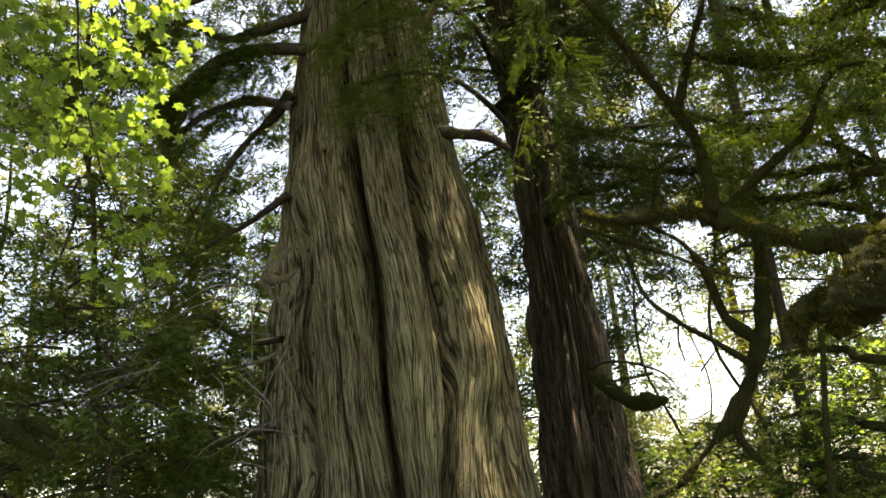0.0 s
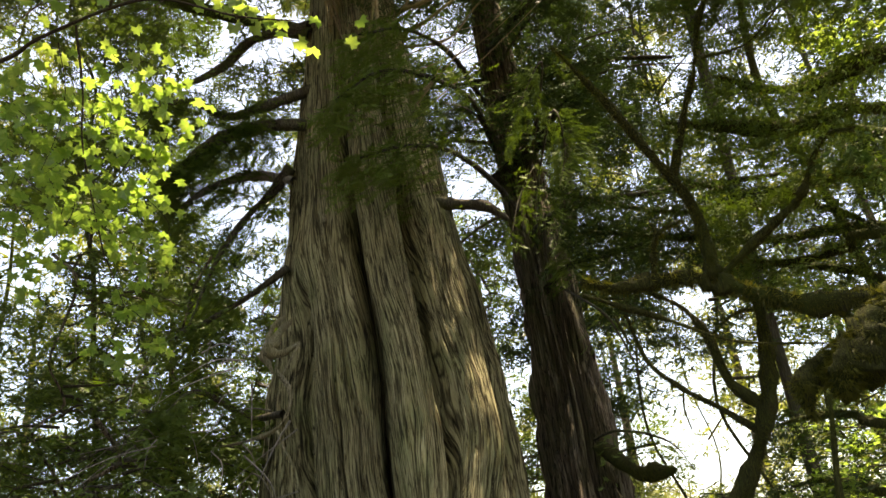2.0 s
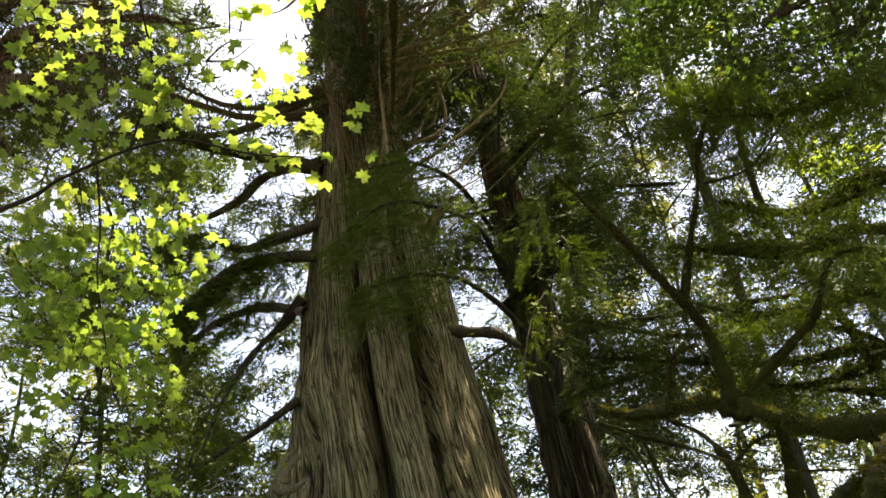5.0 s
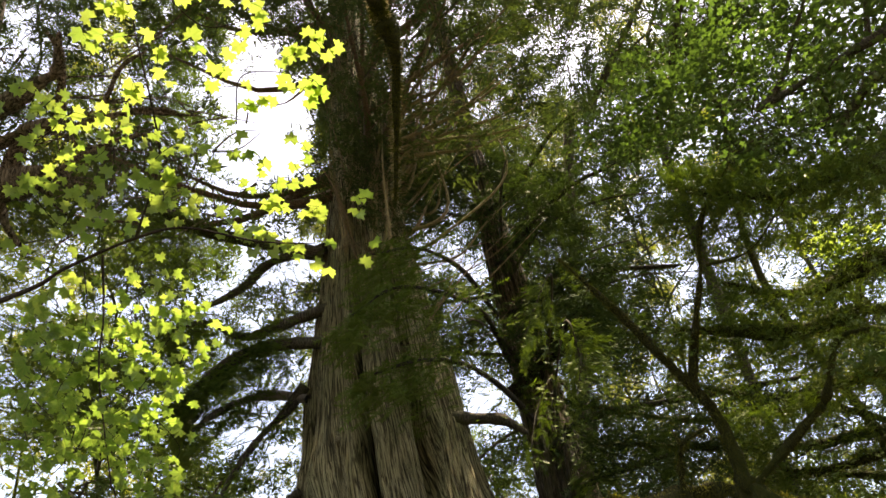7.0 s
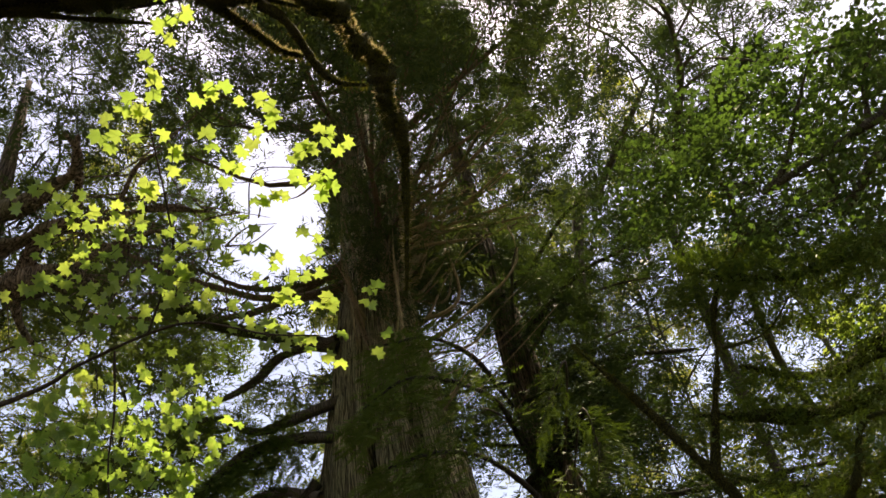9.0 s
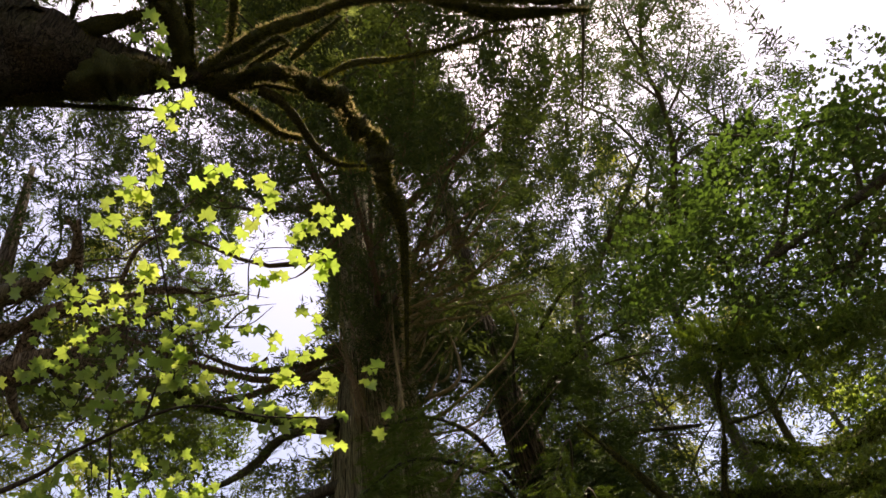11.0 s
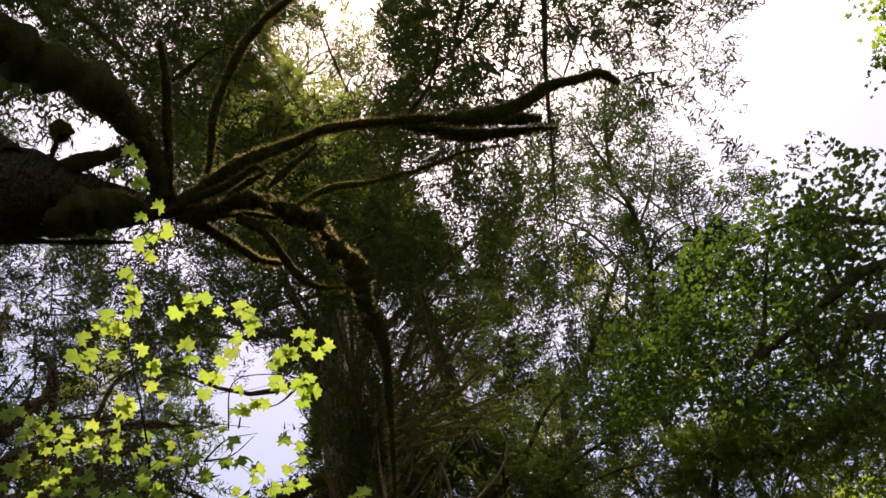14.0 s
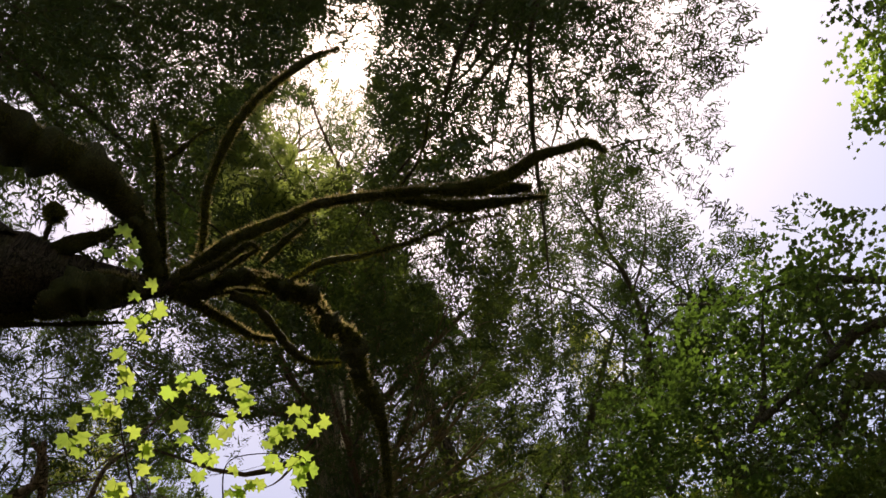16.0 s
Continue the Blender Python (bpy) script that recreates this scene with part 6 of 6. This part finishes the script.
maple_spray(leafy, [((6.02, 1.98, 9.36), 0.25, 60), ((5.9, 2.1, 9.42), 0.16, 20), ((6.25, 1.95, 9.2), 0.3, 120)], MAPLE_LEAF, 0.085, g_mp, "leaf_spray", False)

under = thing("young_maple", (6.3, 10.5, 0), "sunlit young maple with pale yellow-green leaves", "tree")
limb(under, [(6.3, 10.5, -0.3), (6.3, 10.5, 1.5), (6.2, 10.4, 3.5), (6.0, 10.2, 5.2)], [0.09, 0.08, 0.05, 0.02], LIMB_BARK, "trunk", 10, 6)
UNDER = [((5.23, 10.12, 3.14), 0.9, 500), ((4.85, 10.40, 2.37), 0.9, 500), ((4.10, 10.20, 2.01), 0.8, 350), ((4.82, 9.89, 1.65), 0.8, 400), ((3.38, 11.50, 2.12), 0.7, 220), ((2.95, 12.12, 2.46), 0.6, 200), ((3.49, 10.43, 1.75), 0.7, 260), ((5.55, 10.41, 3.78), 0.5, 150)]
maple_spray(under, UNDER, VINE_LEAF, 0.11, g_mp)


# ---- gnarled tree at the edge of the clearing ----
gx, gy = polar(-43, 12)
gnarled = thing("gnarled_tree", (gx, gy, 0), "gnarled old tree with crooked brown dead limbs", "tree")
limb(gnarled, [(gx, gy, -0.3), (gx, gy, 3), (gx - 0.2, gy, 8), (gx + 0.2, gy + 0.3, 14), (gx, gy, 19)], [0.6, 0.45, 0.38, 0.28, 0.05], DARK_BARK, "trunk", 16, 8, 0.1)
GNARLED_LIMBS = [
    ([(-5.95, 6.69, 11.03), (-5.42, 6.76, 11.29), (-5.03, 6.69, 11.55), (-4.78, 6.61, 11.72), (-4.63, 6.24, 12.02)], [20, 17, 13, 8, 5]),
    ([(-6.05, 7.04, 10.70), (-5.53, 7.14, 10.96), (-5.24, 7.15, 11.11), (-4.89, 7.24, 11.23), (-4.55, 7.38, 11.29)], [20, 20, 16, 11, 5]),
    ([(-6.16, 7.43, 10.30), (-5.58, 7.60, 10.55), (-5.17, 7.70, 10.71), (-4.82, 7.98, 10.66)], [24, 22, 16, 7]),
    ([(-4.90, 7.12, 11.31), (-4.77, 6.80, 11.60), (-4.68, 6.43, 11.89), (-4.80, 6.13, 12.01)], [9, 8, 6, 3]),
]
GNARLED_LIMBS += [
    ([(-5.24, 7.16, 11.10), (-5.52, 7.36, 10.79), (-5.51, 7.61, 10.58), (-5.22, 7.90, 10.51)], [9, 8, 7, 4]),
    ([(-4.69, 7.33, 11.26), (-4.23, 7.36, 11.45), (-3.69, 7.50, 11.56), (-3.11, 7.71, 11.60)], [6, 5, 4, 2]),
    ([(-4.62, 7.38, 11.26), (-3.99, 7.38, 11.53), (-3.45, 7.54, 11.61), (-3.25, 7.73, 11.53)], [4, 4, 3, 1.5]),
    ([(-5.17, 7.70, 10.71), (-4.54, 7.63, 11.09), (-3.99, 7.68, 11.30), (-3.52, 7.79, 11.40)], [6, 5, 3, 1.5]),
]
GNARLED_LIMBS += [
    ([(-4.55, 7.38, 11.29), (-4.24, 7.12, 11.62), (-3.97, 6.86, 11.90), (-3.58, 6.77, 12.11)], [6, 5, 4, 2]),
    ([(-5.47, 7.19, 10.95), (-5.78, 7.55, 10.46), (-5.82, 7.97, 10.07), (-5.63, 8.35, 9.82)], [8, 7, 5, 3]),
]
for pts, px in GNARLED_LIMBS:
    limb(gnarled, pts, [q * 13 / 1400 for q in px], DARK_BARK, "limb", 8, 7, 0.18)
g_gn = np.random.default_rng(77)
for k in range(70):
    a0 = np.array((-4.27, 7.52, 11.31)) + g_gn.normal(0, 1, 3) * np.array([1.0, 0.6, 0.6])
    d0 = g_gn.normal(0, 1, 3) * np.array([1, 0.6, 0.6])
    limb(gnarled, [tuple(a0), tuple(a0 + d0 * 0.45 + g_gn.normal(0, 0.08, 3)), tuple(a0 + d0 * 0.9 + (0, 0, -0.25))], [0.018, 0.012, 0.004], DARK_BARK, "twig", 4, 4, 0.1, seed=k)
mossy_limb(gnarled, [(-5.03, 7.99, 3.31), (-4.73, 8.09, 3.15), (-4.48, 8.15, 2.97), (-4.23, 8.19, 2.80)], [18, 18, 17, 8], 9.4, None, 260, 0.06)
mossy_limb(gnarled, [(-4.59, 8.15, 3.23), (-4.36, 8.19, 3.12), (-4.18, 8.19, 2.99)], [8, 9, 6], 9.4, None, 200, 0.06)

# ---- leaning dead snag and the bare-topped tree ----
sx, sy = polar(8.6, 18)
snag = thing("leaning_snag", (sx, sy, 0), "slender leaning dead snag with a broken top", "tree")
limb(snag, [(sx, sy, -0.3), (sx, sy, 6), *((4.46, 14.84, 17.21), (5.14, 14.04, 17.73), (5.63, 13.33, 18.18), (6.21, 12.46, 18.64), (6.80, 11.53, 19.06))], [0.14, 0.13, 0.12, 0.11, 0.1, 0.08, 0.04], LIMB_BARK, "trunk", 10, 8, 0.1)
bx, by = polar(23, 17)
bare = thing("bare_topped_tree", (bx, by, 0), "thin dark tree with sparse forked branches near its top", "tree")
limb(bare, [(bx, by, -0.3), (bx, by, 6), *((6.84, 14.79, 16.38), (7.16, 13.66, 17.29), (7.37, 12.57, 18.08), (7.57, 11.30, 18.89), (7.44, 10.25, 19.59), (7.15, 9.37, 20.18), (7.26, 7.94, 20.79), (7.48, 6.87, 21.12))], [0.14, 0.13, 0.13, 0.12, 0.12, 0.1, 0.07, 0.05, 0.03, 0.015], LIMB_BARK, "trunk", 8, 8, 0.1)
bare_tips = []
for pts in [
    [(7.44, 10.25, 19.59), (6.77, 9.76, 20.12), (6.04, 9.46, 20.52)],
    [(7.57, 11.30, 18.89), (8.20, 10.77, 18.94), (8.96, 10.47, 18.75)],
    [(7.51, 10.71, 19.29), (8.06, 9.72, 19.61), (8.36, 8.66, 20.02)],
    [(7.47, 11.81, 18.59), (8.31, 11.22, 18.60), (9.25, 10.89, 18.33)],
    [(7.15, 9.37, 20.18), (6.82, 8.60, 20.67), (6.73, 7.78, 21.05)],
    [(7.47, 11.94, 18.50), (7.04, 11.56, 18.94), (6.88, 10.64, 19.58)],
    [(7.37, 12.57, 18.08), (8.03, 12.17, 18.07), (8.60, 11.65, 18.16)],
    [(7.22, 8.62, 20.51), (7.66, 7.96, 20.62), (7.98, 7.57, 20.65)],
]:
    ob, line, _ = limb(bare, pts, [0.05, 0.03, 0.008], LIMB_BARK, "limb", 5, 6, 0.1)
    bare_tips.append(bough_sprigs(line, 1.1, g_gn, 170, 0.34, 0.5))
foliage("crown", np.vstack([q[0] for q in bare_tips]), np.vstack([q[1] for q in bare_tips]), np.concatenate([q[2] for q in bare_tips]), NEEDLE, bare, g_gn, templates=LACE)

# ---- burl, old roots and dead twigs on the cedar ----
SIDE_LIMBS = [
    ([(-2.13, 10.38, 5.64), (-2.26, 10.05, 5.33), (-2.33, 9.93, 5.09), (-2.17, 9.97, 5.05), (-1.97, 10.11, 5.21)], [0.05, 0.1, 0.12, 0.1, 0.04]),
    ([(-2.20, 10.37, 5.73), (-2.34, 10.13, 5.45), (-2.40, 10.02, 5.05), (-2.31, 9.94, 4.78)], [0.05, 0.07, 0.08, 0.04]),
    ([(-2.25, 9.95, 4.81), (-2.08, 9.88, 4.51), (-2.12, 9.88, 4.21), (-2.34, 9.93, 4.01), (-2.79, 10.23, 4.00), (-3.18, 10.53, 4.05)], [0.04, 0.05, 0.05, 0.045, 0.03, 0.01]),
]
SIDE_LIMBS += [
    ([(-2.23, 9.75, 3.97), (-2.12, 9.72, 3.70), (-2.03, 9.74, 3.48)], [0.03, 0.025, 0.012]),
    ([(-1.95, 10.01, 5.16), (-2.04, 9.89, 4.93), (-2.16, 9.87, 4.74)], [0.025, 0.025, 0.015]),
    ([(-1.76, 10.86, 7.65), (-1.63, 10.68, 7.43), (-1.60, 10.58, 7.26)], [0.06, 0.07, 0.03]),
]
for pts, rad in SIDE_LIMBS:
    limb(cedar, pts, [q * 0.62 for q in rad], BURL_BARK, "burl", 9, 6, 0.3)
for k in range(60):
    a0 = np.array((-3.53, 10.19, 3.76)) + g_gn.normal(0, 1, 3) * np.array([1.0, 0.5, 0.8])
    d0 = np.array([g_gn.normal(-0.3, 0.5), g_gn.normal(0, 0.3), g_gn.normal(-0.2, 0.3)])
    limb(cedar, [tuple(a0), tuple(a0 + d0 * 0.5 + g_gn.normal(0, 0.06, 3)), tuple(a0 + d0 + (0, 0, -0.2))], [0.012, 0.009, 0.003], GREY_BARK, "twig", 4, 4, 0.1, seed=k)
